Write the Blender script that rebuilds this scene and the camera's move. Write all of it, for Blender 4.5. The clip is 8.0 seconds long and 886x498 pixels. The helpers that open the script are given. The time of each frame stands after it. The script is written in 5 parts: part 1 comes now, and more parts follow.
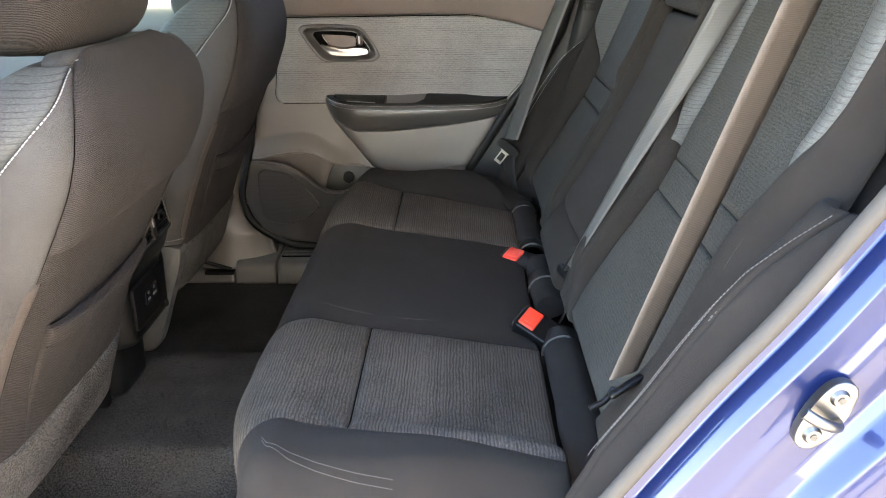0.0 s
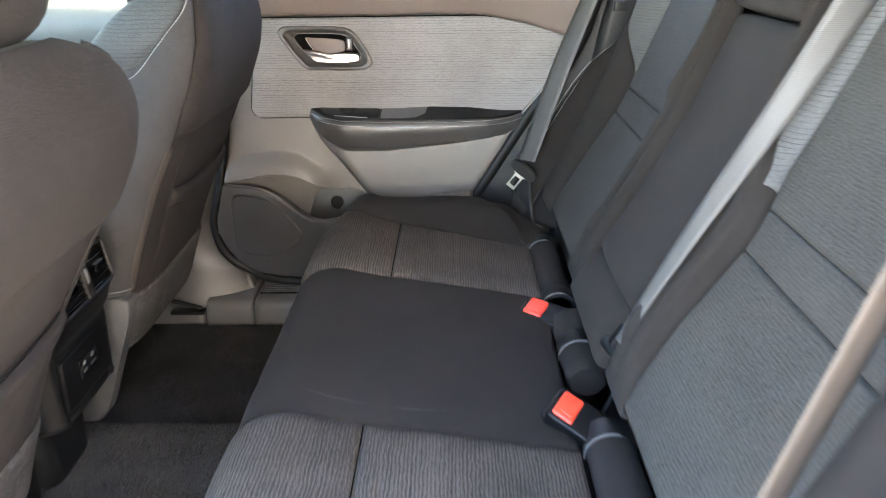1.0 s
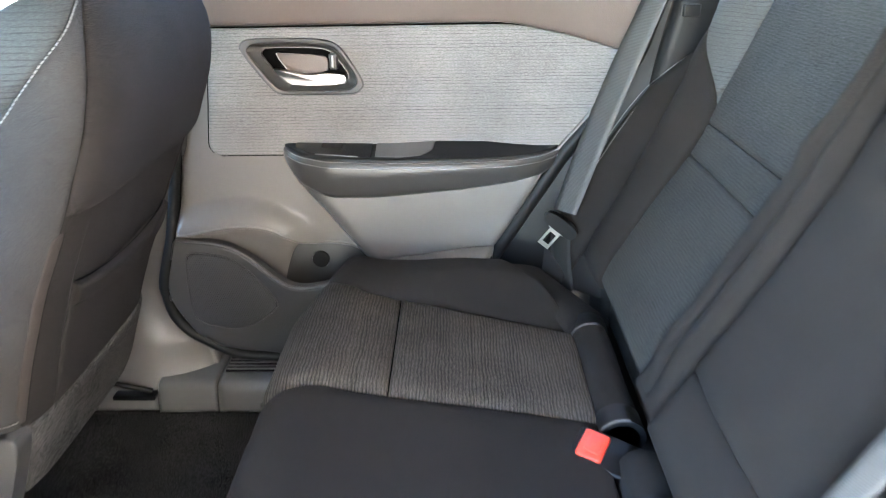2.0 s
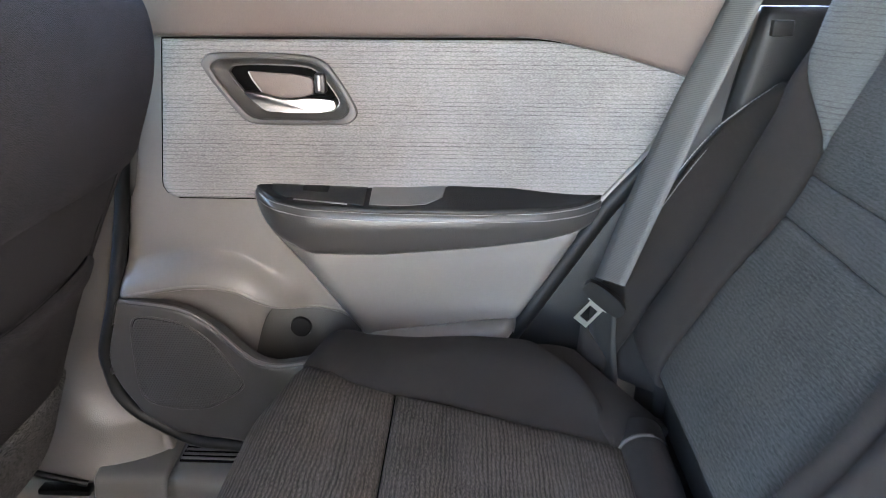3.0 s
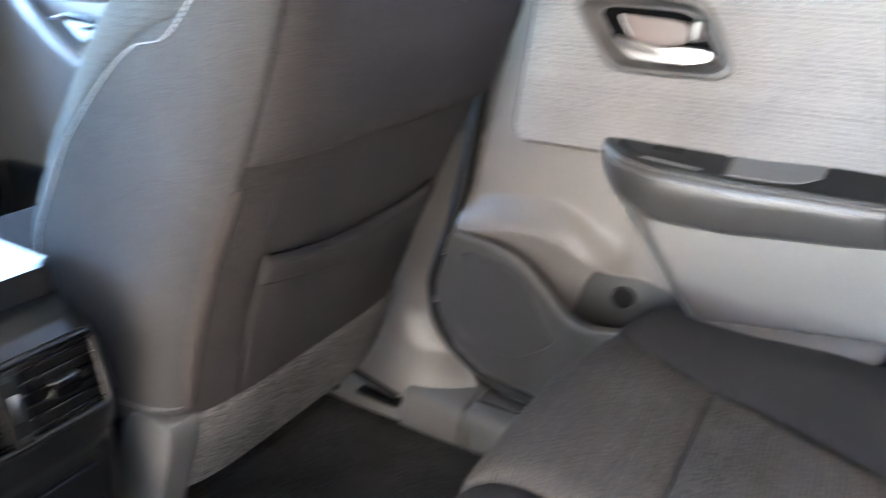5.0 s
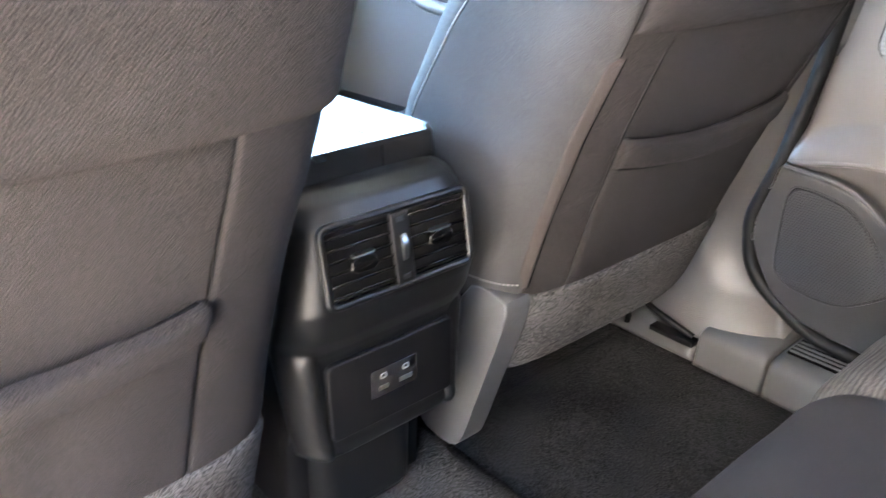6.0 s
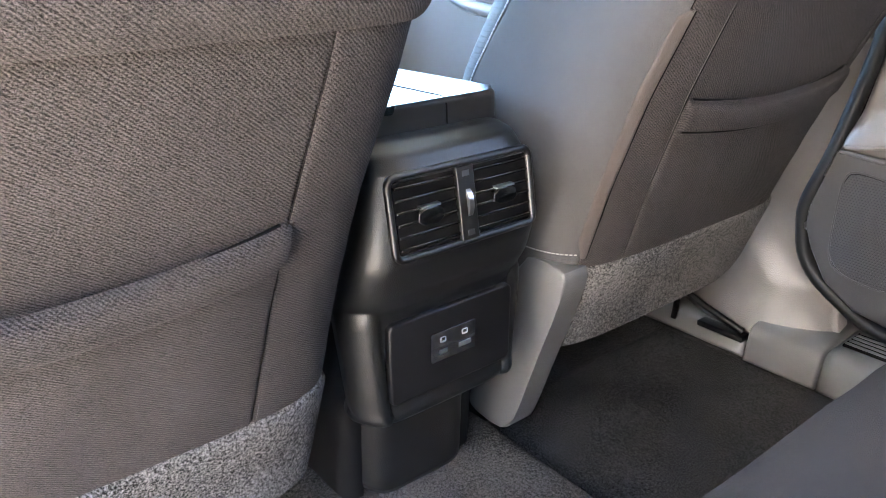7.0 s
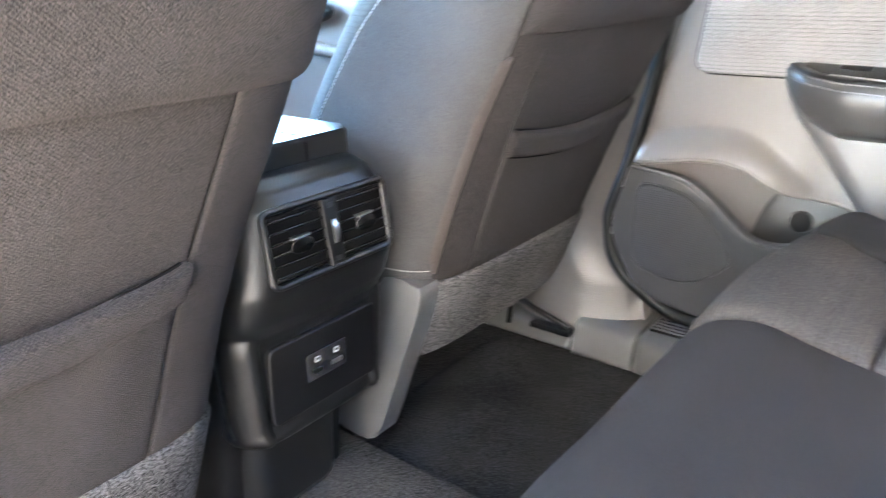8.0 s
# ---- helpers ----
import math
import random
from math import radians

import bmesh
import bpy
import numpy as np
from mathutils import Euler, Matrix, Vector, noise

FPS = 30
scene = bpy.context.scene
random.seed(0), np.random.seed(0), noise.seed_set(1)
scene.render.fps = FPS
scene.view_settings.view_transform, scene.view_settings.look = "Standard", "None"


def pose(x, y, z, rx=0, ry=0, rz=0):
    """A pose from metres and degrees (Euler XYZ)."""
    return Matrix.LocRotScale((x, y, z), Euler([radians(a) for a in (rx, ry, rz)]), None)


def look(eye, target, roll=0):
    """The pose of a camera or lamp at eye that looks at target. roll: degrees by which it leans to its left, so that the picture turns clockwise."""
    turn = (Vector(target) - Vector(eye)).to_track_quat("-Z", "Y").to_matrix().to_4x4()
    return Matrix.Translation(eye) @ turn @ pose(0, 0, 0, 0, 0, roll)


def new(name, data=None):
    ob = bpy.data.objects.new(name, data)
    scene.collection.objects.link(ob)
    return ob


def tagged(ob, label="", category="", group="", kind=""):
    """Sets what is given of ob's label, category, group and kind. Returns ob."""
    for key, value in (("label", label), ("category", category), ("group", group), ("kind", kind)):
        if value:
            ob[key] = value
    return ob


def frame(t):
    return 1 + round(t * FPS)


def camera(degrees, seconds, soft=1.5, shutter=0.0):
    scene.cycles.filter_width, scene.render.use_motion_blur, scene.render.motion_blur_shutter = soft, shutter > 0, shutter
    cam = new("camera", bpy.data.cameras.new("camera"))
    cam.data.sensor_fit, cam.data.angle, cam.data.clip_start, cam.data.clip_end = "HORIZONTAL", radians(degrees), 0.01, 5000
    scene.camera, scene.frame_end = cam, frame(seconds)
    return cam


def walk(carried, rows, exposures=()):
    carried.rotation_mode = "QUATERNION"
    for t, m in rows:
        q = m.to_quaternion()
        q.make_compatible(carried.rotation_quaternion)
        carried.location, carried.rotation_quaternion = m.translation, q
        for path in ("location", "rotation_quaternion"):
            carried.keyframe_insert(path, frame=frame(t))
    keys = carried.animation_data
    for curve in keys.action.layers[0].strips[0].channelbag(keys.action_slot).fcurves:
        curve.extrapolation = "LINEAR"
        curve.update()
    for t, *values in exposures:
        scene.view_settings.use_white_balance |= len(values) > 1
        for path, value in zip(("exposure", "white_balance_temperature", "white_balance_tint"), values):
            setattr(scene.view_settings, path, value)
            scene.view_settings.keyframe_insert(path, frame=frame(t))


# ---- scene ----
cam = camera(62.6, 8.0, soft=0.75, shutter=0.45)
PATH = [
    (0, (0.055, 0.097, 0.981), (0.001, 1.937, 0.199), -0.9),
    (0.5, (0.049, 0.158, 0.973), (0.005, 1.999, 0.194), -0.5),
    (1, (0.02, 0.407, 0.959), (-0.014, 2.245, 0.171), -0.7),
    (1.5, (0.001, 0.626, 0.956), (-0.029, 2.456, 0.148), -0.7),
    (2, (-0.005, 0.841, 0.952), (-0.047, 2.667, 0.137), -1.0),
    (2.2, (-0.005, 0.913, 0.939), (-0.06, 2.747, 0.143), -1.5),
    (3.5, (-0.014, 1.221, 0.88), (-0.1, 3.081, 0.147), 1.2),
    (4, (-0.007, 1.261, 0.877), (-0.116, 3.118, 0.142), 1.6),
    (4.5, (-0.008, 1.246, 0.87), (-0.378, 3.064, 0.124), 1.6),
    (5, (-0.013, 1.191, 0.828), (-0.952, 2.777, 0.05), 0.8),
    (5.2, (-0.023, 1.186, 0.852), (-1.147, 2.597, -0.009), -1.1),
    (6.3, (-0.067, 1.061, 0.711), (-1.529, 2.161, -0.097), -1.4),
    (6.5, (-0.067, 1.057, 0.703), (-1.547, 2.141, -0.093), -1.7),
    (7, (-0.07, 1.044, 0.684), (-1.558, 2.146, -0.071), -1.9),
    (7.5, (-0.063, 1.022, 0.685), (-1.484, 2.228, -0.043), -2.0),
    (8, (-0.043, 0.965, 0.71), (-1.214, 2.427, 0.008), -1.3),
]
walk(cam, [(t, look(eye, target, roll)) for t, eye, target, roll in PATH],
     exposures=[(0.0, 5.45, 8200, 10), (1.0, 6.15, 7700, 12), (2.0, 6.5, 7100, 9), (3.5, 6.3, 7000, 15), (4.5, 6.4, 7050, 15), (5.0, 6.8, 7000, 12), (6.5, 7.4, 7200, 14), (8.0, 7.4, 6900, 10)])


# ---------------------------------------------------------------- light
world = bpy.data.worlds.new("sky")
scene.world = world
world.use_nodes = True
_bg = world.node_tree.nodes["Background"]
_sky = world.node_tree.nodes.new("ShaderNodeTexSky")
_sky.sky_type, _sky.sun_disc = "NISHITA", False
_sky.sun_elevation, _sky.sun_rotation = radians(77), radians(20)
_sky.ozone_density, _sky.dust_density = 2.5, 0.4
world.node_tree.links.new(_sky.outputs[0], _bg.inputs[0])
_bg.inputs[1].default_value = 0.13
sun = new("sun", bpy.data.lights.new("sun", "SUN"))
sun.data.energy, sun.data.angle, sun.data.color = 4.0, radians(0.6), (1.0, 0.93, 0.83)
sun.matrix_world = look((0, 0, 0), (-math.sin(radians(20)) * 0.225, -math.cos(radians(20)) * 0.225, -0.974))

# ---------------------------------------------------------------- small tools
CL = 1.445           # the car's centre line


def mix(a, b, k):
    return a + (b - a) * k


def smooth(a, b, x):
    k = np.clip((np.asarray(x, float) - a) / (b - a), 0, 1)
    return k * k * (3 - 2 * k)


def curve_at(xs, ys):
    """A smooth function through a few knots."""
    xs, ys = np.array(xs, float), np.array(ys, float)
    fine = np.linspace(xs[0], xs[-1], 400)
    v = np.interp(fine, xs, ys)
    k = np.hanning(31)
    k /= k.sum()
    pad = np.concatenate([2 * v[0] - v[15:0:-1], v, 2 * v[-1] - v[-2:-17:-1]])
    v = np.convolve(pad, k, "valid")
    return lambda q: np.interp(q, fine, v)


def thing(name, at, label, category, group="", kind=""):
    ob = new(name)
    ob.empty_display_size = 0.05
    ob.matrix_basis = Matrix.Translation(at)
    return tagged(ob, label, category, group, kind)


def hang(ob, parent):
    """Puts ob under parent and leaves it where its points are."""
    if parent is not None:
        ob.parent = parent
        above, chain = [], Matrix.Identity(4)
        while parent is not None:
            above.append(parent)
            parent = parent.parent
        for p in reversed(above):
            chain = chain @ p.matrix_parent_inverse @ p.matrix_basis
        ob.matrix_parent_inverse = chain.inverted()
    return ob


def mesh_object(name, verts, faces, material, parent=None, label="", flat=False):
    me = bpy.data.meshes.new(name)
    me.from_pydata([tuple(map(float, v)) for v in verts], [], faces)
    me.update()
    me.materials.append(material)
    if not flat:
        me.shade_smooth()
    ob = new(name, me)
    if label:
        tagged(ob, label)
    return hang(ob, parent)


def part(name, bm, material, parent, label="", angle=35):
    me = bpy.data.meshes.new(name)
    bmesh.ops.recalc_face_normals(bm, faces=bm.faces)
    for e in bm.edges:
        e.smooth = not (e.is_manifold and e.calc_face_angle(0) > radians(angle))
    for f in bm.faces:
        f.smooth = True
    bm.to_mesh(me)
    bm.free()
    me.materials.append(material)
    ob = new(name, me)
    if label:
        tagged(ob, label)
    return hang(ob, parent)


def quilt(name, S, nu, nv, material, parent, puff=0.006, edge=0.02, skirt=0.012, flip=False, label="", tuck="lrbt", relief=None, even=0.5, hole=None):
    """An upholstered or moulded panel over the patch S(u, v), its chosen edges tucked in and closed by a rim."""
    def steps(n):
        k = np.linspace(0, 1, n + 1)
        return mix(k, 0.5 - 0.5 * np.cos(np.pi * k), even)
    U, V = np.meshgrid(steps(nu), steps(nv), indexing="ij")
    P = np.stack([np.broadcast_to(np.asarray(c, float), U.shape) for c in S(U, V)], -1)
    du, dv = np.gradient(P, axis=0), np.gradient(P, axis=1)
    N = np.cross(du, dv)
    N /= np.maximum(np.linalg.norm(N, axis=-1, keepdims=True), 1e-9)
    if flip:
        N = -N
    lu = np.concatenate([np.zeros((1, nv + 1)), np.cumsum(np.linalg.norm(np.diff(P, axis=0), axis=-1), 0)], 0)
    lv = np.concatenate([np.zeros((nu + 1, 1)), np.cumsum(np.linalg.norm(np.diff(P, axis=1), axis=-1), 1)], 1)
    d = np.full(U.shape, 9.0)
    for side, dist in (("l", lu), ("r", lu[-1:] - lu), ("b", lv), ("t", lv[:, -1:] - lv)):
        if side in tuck:
            d = np.minimum(d, dist)
    h = puff * np.sqrt(1 - (1 - np.clip(d / edge, 0, 1)) ** 2)
    if relief is not None:
        h = h + relief(U, V, P)
    Q = P + N * h[..., None]
    nrow = nv + 1
    verts = list(Q.reshape(-1, 3))
    faces = []
    for i in range(nu):
        for j in range(nv):
            if hole is not None and hole(P[i:i + 2, j:j + 2].reshape(-1, 3).mean(0)):
                continue
            f = (i * nrow + j, (i + 1) * nrow + j, (i + 1) * nrow + j + 1, i * nrow + j + 1)
            faces.append(f[::-1] if flip else f)
    if skirt:
        loop = [(i, 0) for i in range(nu)] + [(nu, j) for j in range(nv)] + [(i, nv) for i in range(nu, 0, -1)] + [(0, j) for j in range(nv, 0, -1)]
        base = len(verts)
        verts += [P[i, j] - N[i, j] * skirt for i, j in loop]
        m = len(loop)
        for k in range(m):
            a, b = loop[k], loop[(k + 1) % m]
            f = (a[0] * nrow + a[1], base + k, base + (k + 1) % m, b[0] * nrow + b[1])
            faces.append(f[::-1] if flip else f)
    return mesh_object(name, verts, faces, material, parent, label)


def slab(name, outline, place, c0, c1, material, parent, bevel=0.004, segments=3, label="", hole=None):
    """A plate with the outline (a, b), from depth c0 to c1; place(a, b, c) gives the point. Its rim at c1 is rounded."""
    bm = bmesh.new()
    low = [bm.verts.new(place(a, b, c0)) for a, b in outline]
    top = [bm.verts.new(place(a, b, c1)) for a, b in outline]
    n = len(outline)
    face = bm.faces.new(top)
    bm.faces.new(low[::-1])
    for i in range(n):
        bm.faces.new((low[i], low[(i + 1) % n], top[(i + 1) % n], top[i]))
    if bevel:
        bmesh.ops.bevel(bm, geom=list(face.edges), offset=bevel, segments=segments, affect="EDGES", profile=0.5, clamp_overlap=True)
    return part(name, bm, material, parent, label)


def box(name, lo, hi, material, parent, bevel=0.004, label="", turn=None):
    bm = bmesh.new()
    bmesh.ops.create_cube(bm, size=1)
    lo, hi = Vector(lo), Vector(hi)
    for v in bm.verts:
        v.co = Vector([(lo[k] + hi[k]) / 2 + v.co[k] * (hi[k] - lo[k]) for k in range(3)])
    if bevel:
        bmesh.ops.bevel(bm, geom=list(bm.edges), offset=bevel, segments=3, affect="EDGES", profile=0.5, clamp_overlap=True)
    if turn is not None:
        mid = (lo + hi) / 2
        bmesh.ops.transform(bm, matrix=Matrix.Translation(mid) @ turn @ Matrix.Translation(-mid), verts=bm.verts)
    return part(name, bm, material, parent, label)


def rrect(a0, a1, b0, b1, r=0.004, n=4):
    """A rectangle with round corners, as an outline."""
    out = []
    for ca, cb, k in ((a1 - r, b1 - r, 0), (a0 + r, b1 - r, 1), (a0 + r, b0 + r, 2), (a1 - r, b0 + r, 3)):
        out += [(ca + r * math.cos(math.pi / 2 * (k + j / n)), cb + r * math.sin(math.pi / 2 * (k + j / n))) for j in range(n + 1)]
    return out


def sweep(name, path, profile, material, parent, up=(0, 0, 1), closed=False, label="", cap=True):
    """The closed profile (side, lift) carried along the path."""
    path = [Vector(p) for p in path]
    n, m = len(path), len(profile)
    verts, faces = [], []
    for i, p in enumerate(path):
        a = path[(i - 1) % n] if closed or i else p
        b = path[(i + 1) % n] if closed or i < n - 1 else p
        d = (b - a).normalized()
        side = d.cross(Vector(up)).normalized()
        lift = side.cross(d)
        verts += [p + side * s + lift * l for s, l in profile]
    for i in range(n if closed else n - 1):
        k = (i + 1) % n
        for j in range(m):
            faces.append((i * m + j, k * m + j, k * m + (j + 1) % m, i * m + (j + 1) % m))
    if cap and not closed:
        faces += [tuple(range(m)), tuple(range((n - 1) * m, n * m))[::-1]]
    bm = bmesh.new()
    vs = [bm.verts.new(v) for v in verts]
    for f in faces:
        bm.faces.new([vs[k] for k in f])
    return part(name, bm, material, parent, label, 50)


def ring(r, n=10, flat=1.0):
    return [(r * math.cos(2 * math.pi * k / n), flat * r * math.sin(2 * math.pi * k / n)) for k in range(n)]


def spline(points, n=40):
    """A smooth line through the points, as n + 1 even places."""
    p = np.array(points, float)
    s = np.concatenate([[0], np.cumsum(np.linalg.norm(np.diff(p, axis=0), axis=1))])
    q = np.linspace(0, s[-1], n + 1)
    out = []
    m = np.gradient(p, s, axis=0)
    for v in q:
        i = min(np.searchsorted(s, v, "right") - 1, len(s) - 2)
        h = s[i + 1] - s[i]
        k = (v - s[i]) / h
        out.append((2 * k**3 - 3 * k**2 + 1) * p[i] + (k**3 - 2 * k**2 + k) * h * m[i] + (3 * k**2 - 2 * k**3) * p[i + 1] + (k**3 - k**2) * h * m[i + 1])
    return np.array(out)


def stitches(name, points, material, parent, pitch=0.006, r=0.0008, label=""):
    """A row of short threads along the line."""
    p = np.array(points, float)
    s = np.concatenate([[0], np.cumsum(np.linalg.norm(np.diff(p, axis=0), axis=1))])
    at = lambda v: Vector([float(np.interp(v, s, p[:, k])) for k in range(3)])
    verts, faces = [], []
    v = 0.0
    while v + pitch * 0.7 < s[-1]:
        a, b = at(v), at(v + pitch * 0.68)
        d = (b - a).normalized()
        e = d.cross(Vector((0.31, 0.52, 0.79))).normalized()
        f = d.cross(e)
        base = len(verts)
        for q in (a, b):
            verts += [q + e * r, q + f * r, q - e * r, q - f * r]
        faces += [(base + j, base + (j + 1) % 4, base + 4 + (j + 1) % 4, base + 4 + j) for j in range(4)]
        v += pitch
    return tagged(mesh_object(name, verts, faces, material, parent, label), kind="stuff") if verts else None


# ---------------------------------------------------------------- materials
def material(name, base, rough=0.6, metal=0.0, spec=0.5):
    m = bpy.data.materials.new(name)
    m.use_nodes = True
    b = m.node_tree.nodes["Principled BSDF"]
    b.inputs["Base Color"].default_value = (*base, 1)
    b.inputs["Roughness"].default_value, b.inputs["Metallic"].default_value = rough, metal
    b.inputs["Specular IOR Level"].default_value = spec
    return m, m.node_tree, b


def node(nt, kind, props=(), **inputs):
    n = nt.nodes.new(kind)
    for k, v in props:
        if k == "operation":
            n.operation = v
        elif k == "data_type":
            n.data_type = v
        elif k == "blend_type":
            n.blend_type = v
        elif k == "dims":
            n.noise_dimensions = v
        elif k == "feature":
            n.feature = v
    for k, v in inputs.items():
        sock = n.inputs[int(k[1:])] if k[0] == "i" and k[1:].isdigit() else n.inputs[k.replace("_", " ")]
        if isinstance(v, bpy.types.NodeSocket):
            nt.links.new(v, sock)
        else:
            sock.default_value = v
    return n.outputs[0] if kind != "ShaderNodeMix" else n.outputs[2]


def maths(nt, op, a, b=0.0):
    return node(nt, "ShaderNodeMath", (("operation", op),), i0=a, i1=b)


def place_of(nt):
    c = nt.nodes.new("ShaderNodeTexCoord").outputs["Object"]
    sep = nt.nodes.new("ShaderNodeSeparateXYZ")
    nt.links.new(c, sep.inputs[0])
    return c, sep.outputs[0], sep.outputs[1], sep.outputs[2]


def colour_mix(nt, fac, a, b):
    n = nt.nodes.new("ShaderNodeMix")
    n.data_type = "RGBA"
    for sock, v in ((n.inputs[0], fac), (n.inputs[6], a), (n.inputs[7], b)):
        if isinstance(v, bpy.types.NodeSocket):
            nt.links.new(v, sock)
        else:
            sock.default_value = (*v, 1) if isinstance(v, tuple) else v
    return n.outputs[2]


def bump(nt, b, height, strength, distance):
    n = nt.nodes.new("ShaderNodeBump")
    n.inputs["Strength"].default_value, n.inputs["Distance"].default_value = strength, distance
    nt.links.new(height, n.inputs["Height"])
    nt.links.new(n.outputs[0], b.inputs["Normal"])


def noise_at(nt, co, scale, detail=2.0, rough=0.6):
    return node(nt, "ShaderNodeTexNoise", (), Vector=co, Scale=scale, Detail=detail, Roughness=rough)


def stretch(nt, co, sx, sy, sz):
    n = nt.nodes.new("ShaderNodeMapping")
    nt.links.new(co, n.inputs[0])
    n.inputs["Scale"].default_value = (sx, sy, sz)
    return n.outputs[0]


def cloth(name, dark, light, pitch=0.0019, depth=0.0005, sheen=0.01, twill=1.0, rib=0.0):
    """Woven seat cloth: slanting floats of uneven length, speckled yarn and soft wear."""
    m, nt, b = material(name, light, 0.95, 0, 0.12)
    co, x, y, z = place_of(nt)
    turn = nt.nodes.new("ShaderNodeMapping")
    nt.links.new(co, turn.inputs[0])
    turn.inputs["Rotation"].default_value = (0.7, 0.6, 0.3)
    turn.inputs["Scale"].default_value = (1.0, 0.55, 1.0)
    floats = node(nt, "ShaderNodeTexVoronoi", (), Vector=turn.outputs[0], Scale=1.7 / pitch, Randomness=0.6)
    weave = maths(nt, "MULTIPLY", maths(nt, "SUBTRACT", 0.45, floats), 0.8 * twill)
    fine = maths(nt, "SUBTRACT", noise_at(nt, co, 2.4 / pitch, 2, 0.8), 0.5)
    wide = maths(nt, "SUBTRACT", noise_at(nt, co, 9, 3), 0.5)
    if rib:
        slant = maths(nt, "ADD", maths(nt, "MULTIPLY", y, 0.8), maths(nt, "ADD", z, maths(nt, "MULTIPLY", noise_at(nt, co, 260, 2), 0.0022)))
        weave = maths(nt, "ADD", weave, maths(nt, "MULTIPLY", maths(nt, "SINE", maths(nt, "MULTIPLY", slant, 2 * math.pi / 0.0024)), rib))
    fac = maths(nt, "ADD", maths(nt, "ADD", maths(nt, "ADD", weave, 0.42), maths(nt, "MULTIPLY", fine, 2.2)), maths(nt, "MULTIPLY", wide, 0.35))
    nt.links.new(colour_mix(nt, fac, dark, light), b.inputs["Base Color"])
    b.inputs["Sheen Weight"].default_value, b.inputs["Sheen Roughness"].default_value = sheen, 0.5
    bump(nt, b, maths(nt, "ADD", weave, maths(nt, "MULTIPLY", fine, 1.5)), 0.9, depth * 1.6)
    return m


def ribbed(name, axis, pitch, dark, mid, light, wobble=0.0018, sheen=0.01, line=0.22, uneven=0.5, hold=0.25):
    """Ribbed cloth: uneven ribs across the axis, a dark thread between them, melange yarn."""
    m, nt, b = material(name, mid, 0.95, 0, 0.12)
    co, x, y, z = place_of(nt)
    run = {"x": x, "y": y, "z": z}[axis]
    long = stretch(nt, co, *{"x": (50, 22, 22), "y": (22, 50, 22), "z": (22, 22, 50)}[axis])
    wave = maths(nt, "MULTIPLY", maths(nt, "SUBTRACT", noise_at(nt, long, 1.0, 3), 0.5), wobble * 4)
    count = maths(nt, "MULTIPLY", maths(nt, "ADD", run, wave), 1 / pitch)
    phase = maths(nt, "FRACT", count)
    each = node(nt, "ShaderNodeTexWhiteNoise", (("dims", "1D"),), W=maths(nt, "FLOOR", count))
    tri = maths(nt, "ABSOLUTE", maths(nt, "SUBTRACT", phase, 0.5))          # 0 on the rib, 0.5 in the groove
    groove = node(nt, "ShaderNodeMapRange", (), Value=tri, From_Min=0.5 - line, From_Max=0.5)
    broken = noise_at(nt, stretch(nt, co, *{"x": (420, 60, 60), "y": (60, 420, 60), "z": (60, 60, 420)}[axis]), 1.0, 2)
    yarn = noise_at(nt, stretch(nt, co, *{"x": (1.0, 0.35, 0.6), "y": (0.35, 1.0, 0.6), "z": (0.35, 0.35, 1.0)}[axis]), 800, 2, 0.75)
    wide = noise_at(nt, co, 7, 2)
    keep = maths(nt, "MULTIPLY", groove, node(nt, "ShaderNodeMapRange", (), Value=broken, From_Min=0.30, From_Max=0.60, To_Min=hold))
    keep = maths(nt, "MULTIPLY", keep, node(nt, "ShaderNodeMapRange", (), Value=each, To_Min=1 - uneven, To_Max=1.0))
    tone = colour_mix(nt, node(nt, "ShaderNodeMapRange", (), Value=maths(nt, "ADD", yarn, maths(nt, "MULTIPLY", maths(nt, "SUBTRACT", wide, 0.5), 0.4)), From_Min=0.3, From_Max=0.7), mid, light)
    nt.links.new(colour_mix(nt, keep, tone, dark), b.inputs["Base Color"])
    b.inputs["Sheen Weight"].default_value = sheen
    bump(nt, b, maths(nt, "SUBTRACT", maths(nt, "MULTIPLY", yarn, 0.5), keep), 0.7, 0.0009)
    return m


def speckled(name, dark, light):
    """Melange cloth: short crosswise flecks in faint rows."""
    m, nt, b = material(name, light, 0.95, 0, 0.12)
    co, x, y, z = place_of(nt)
    fleck = noise_at(nt, stretch(nt, co, 700, 230, 700), 1.0, 3, 0.75)
    grit = noise_at(nt, co, 900, 2, 0.8)
    rows = maths(nt, "SINE", maths(nt, "MULTIPLY", maths(nt, "ADD", z, maths(nt, "MULTIPLY", noise_at(nt, co, 40, 2), 0.006)), 2 * math.pi / 0.0044))
    wide = noise_at(nt, co, 8, 3)
    tone = maths(nt, "ADD", maths(nt, "ADD", maths(nt, "MULTIPLY", fleck, 0.6), maths(nt, "MULTIPLY", grit, 0.4)), maths(nt, "ADD", maths(nt, "MULTIPLY", rows, 0.025), maths(nt, "MULTIPLY", maths(nt, "SUBTRACT", wide, 0.5), 0.12)))
    nt.links.new(colour_mix(nt, node(nt, "ShaderNodeMapRange", (), Value=tone, From_Min=0.34, From_Max=0.70), dark, light), b.inputs["Base Color"])
    bump(nt, b, tone, 0.7, 0.0015)
    return m


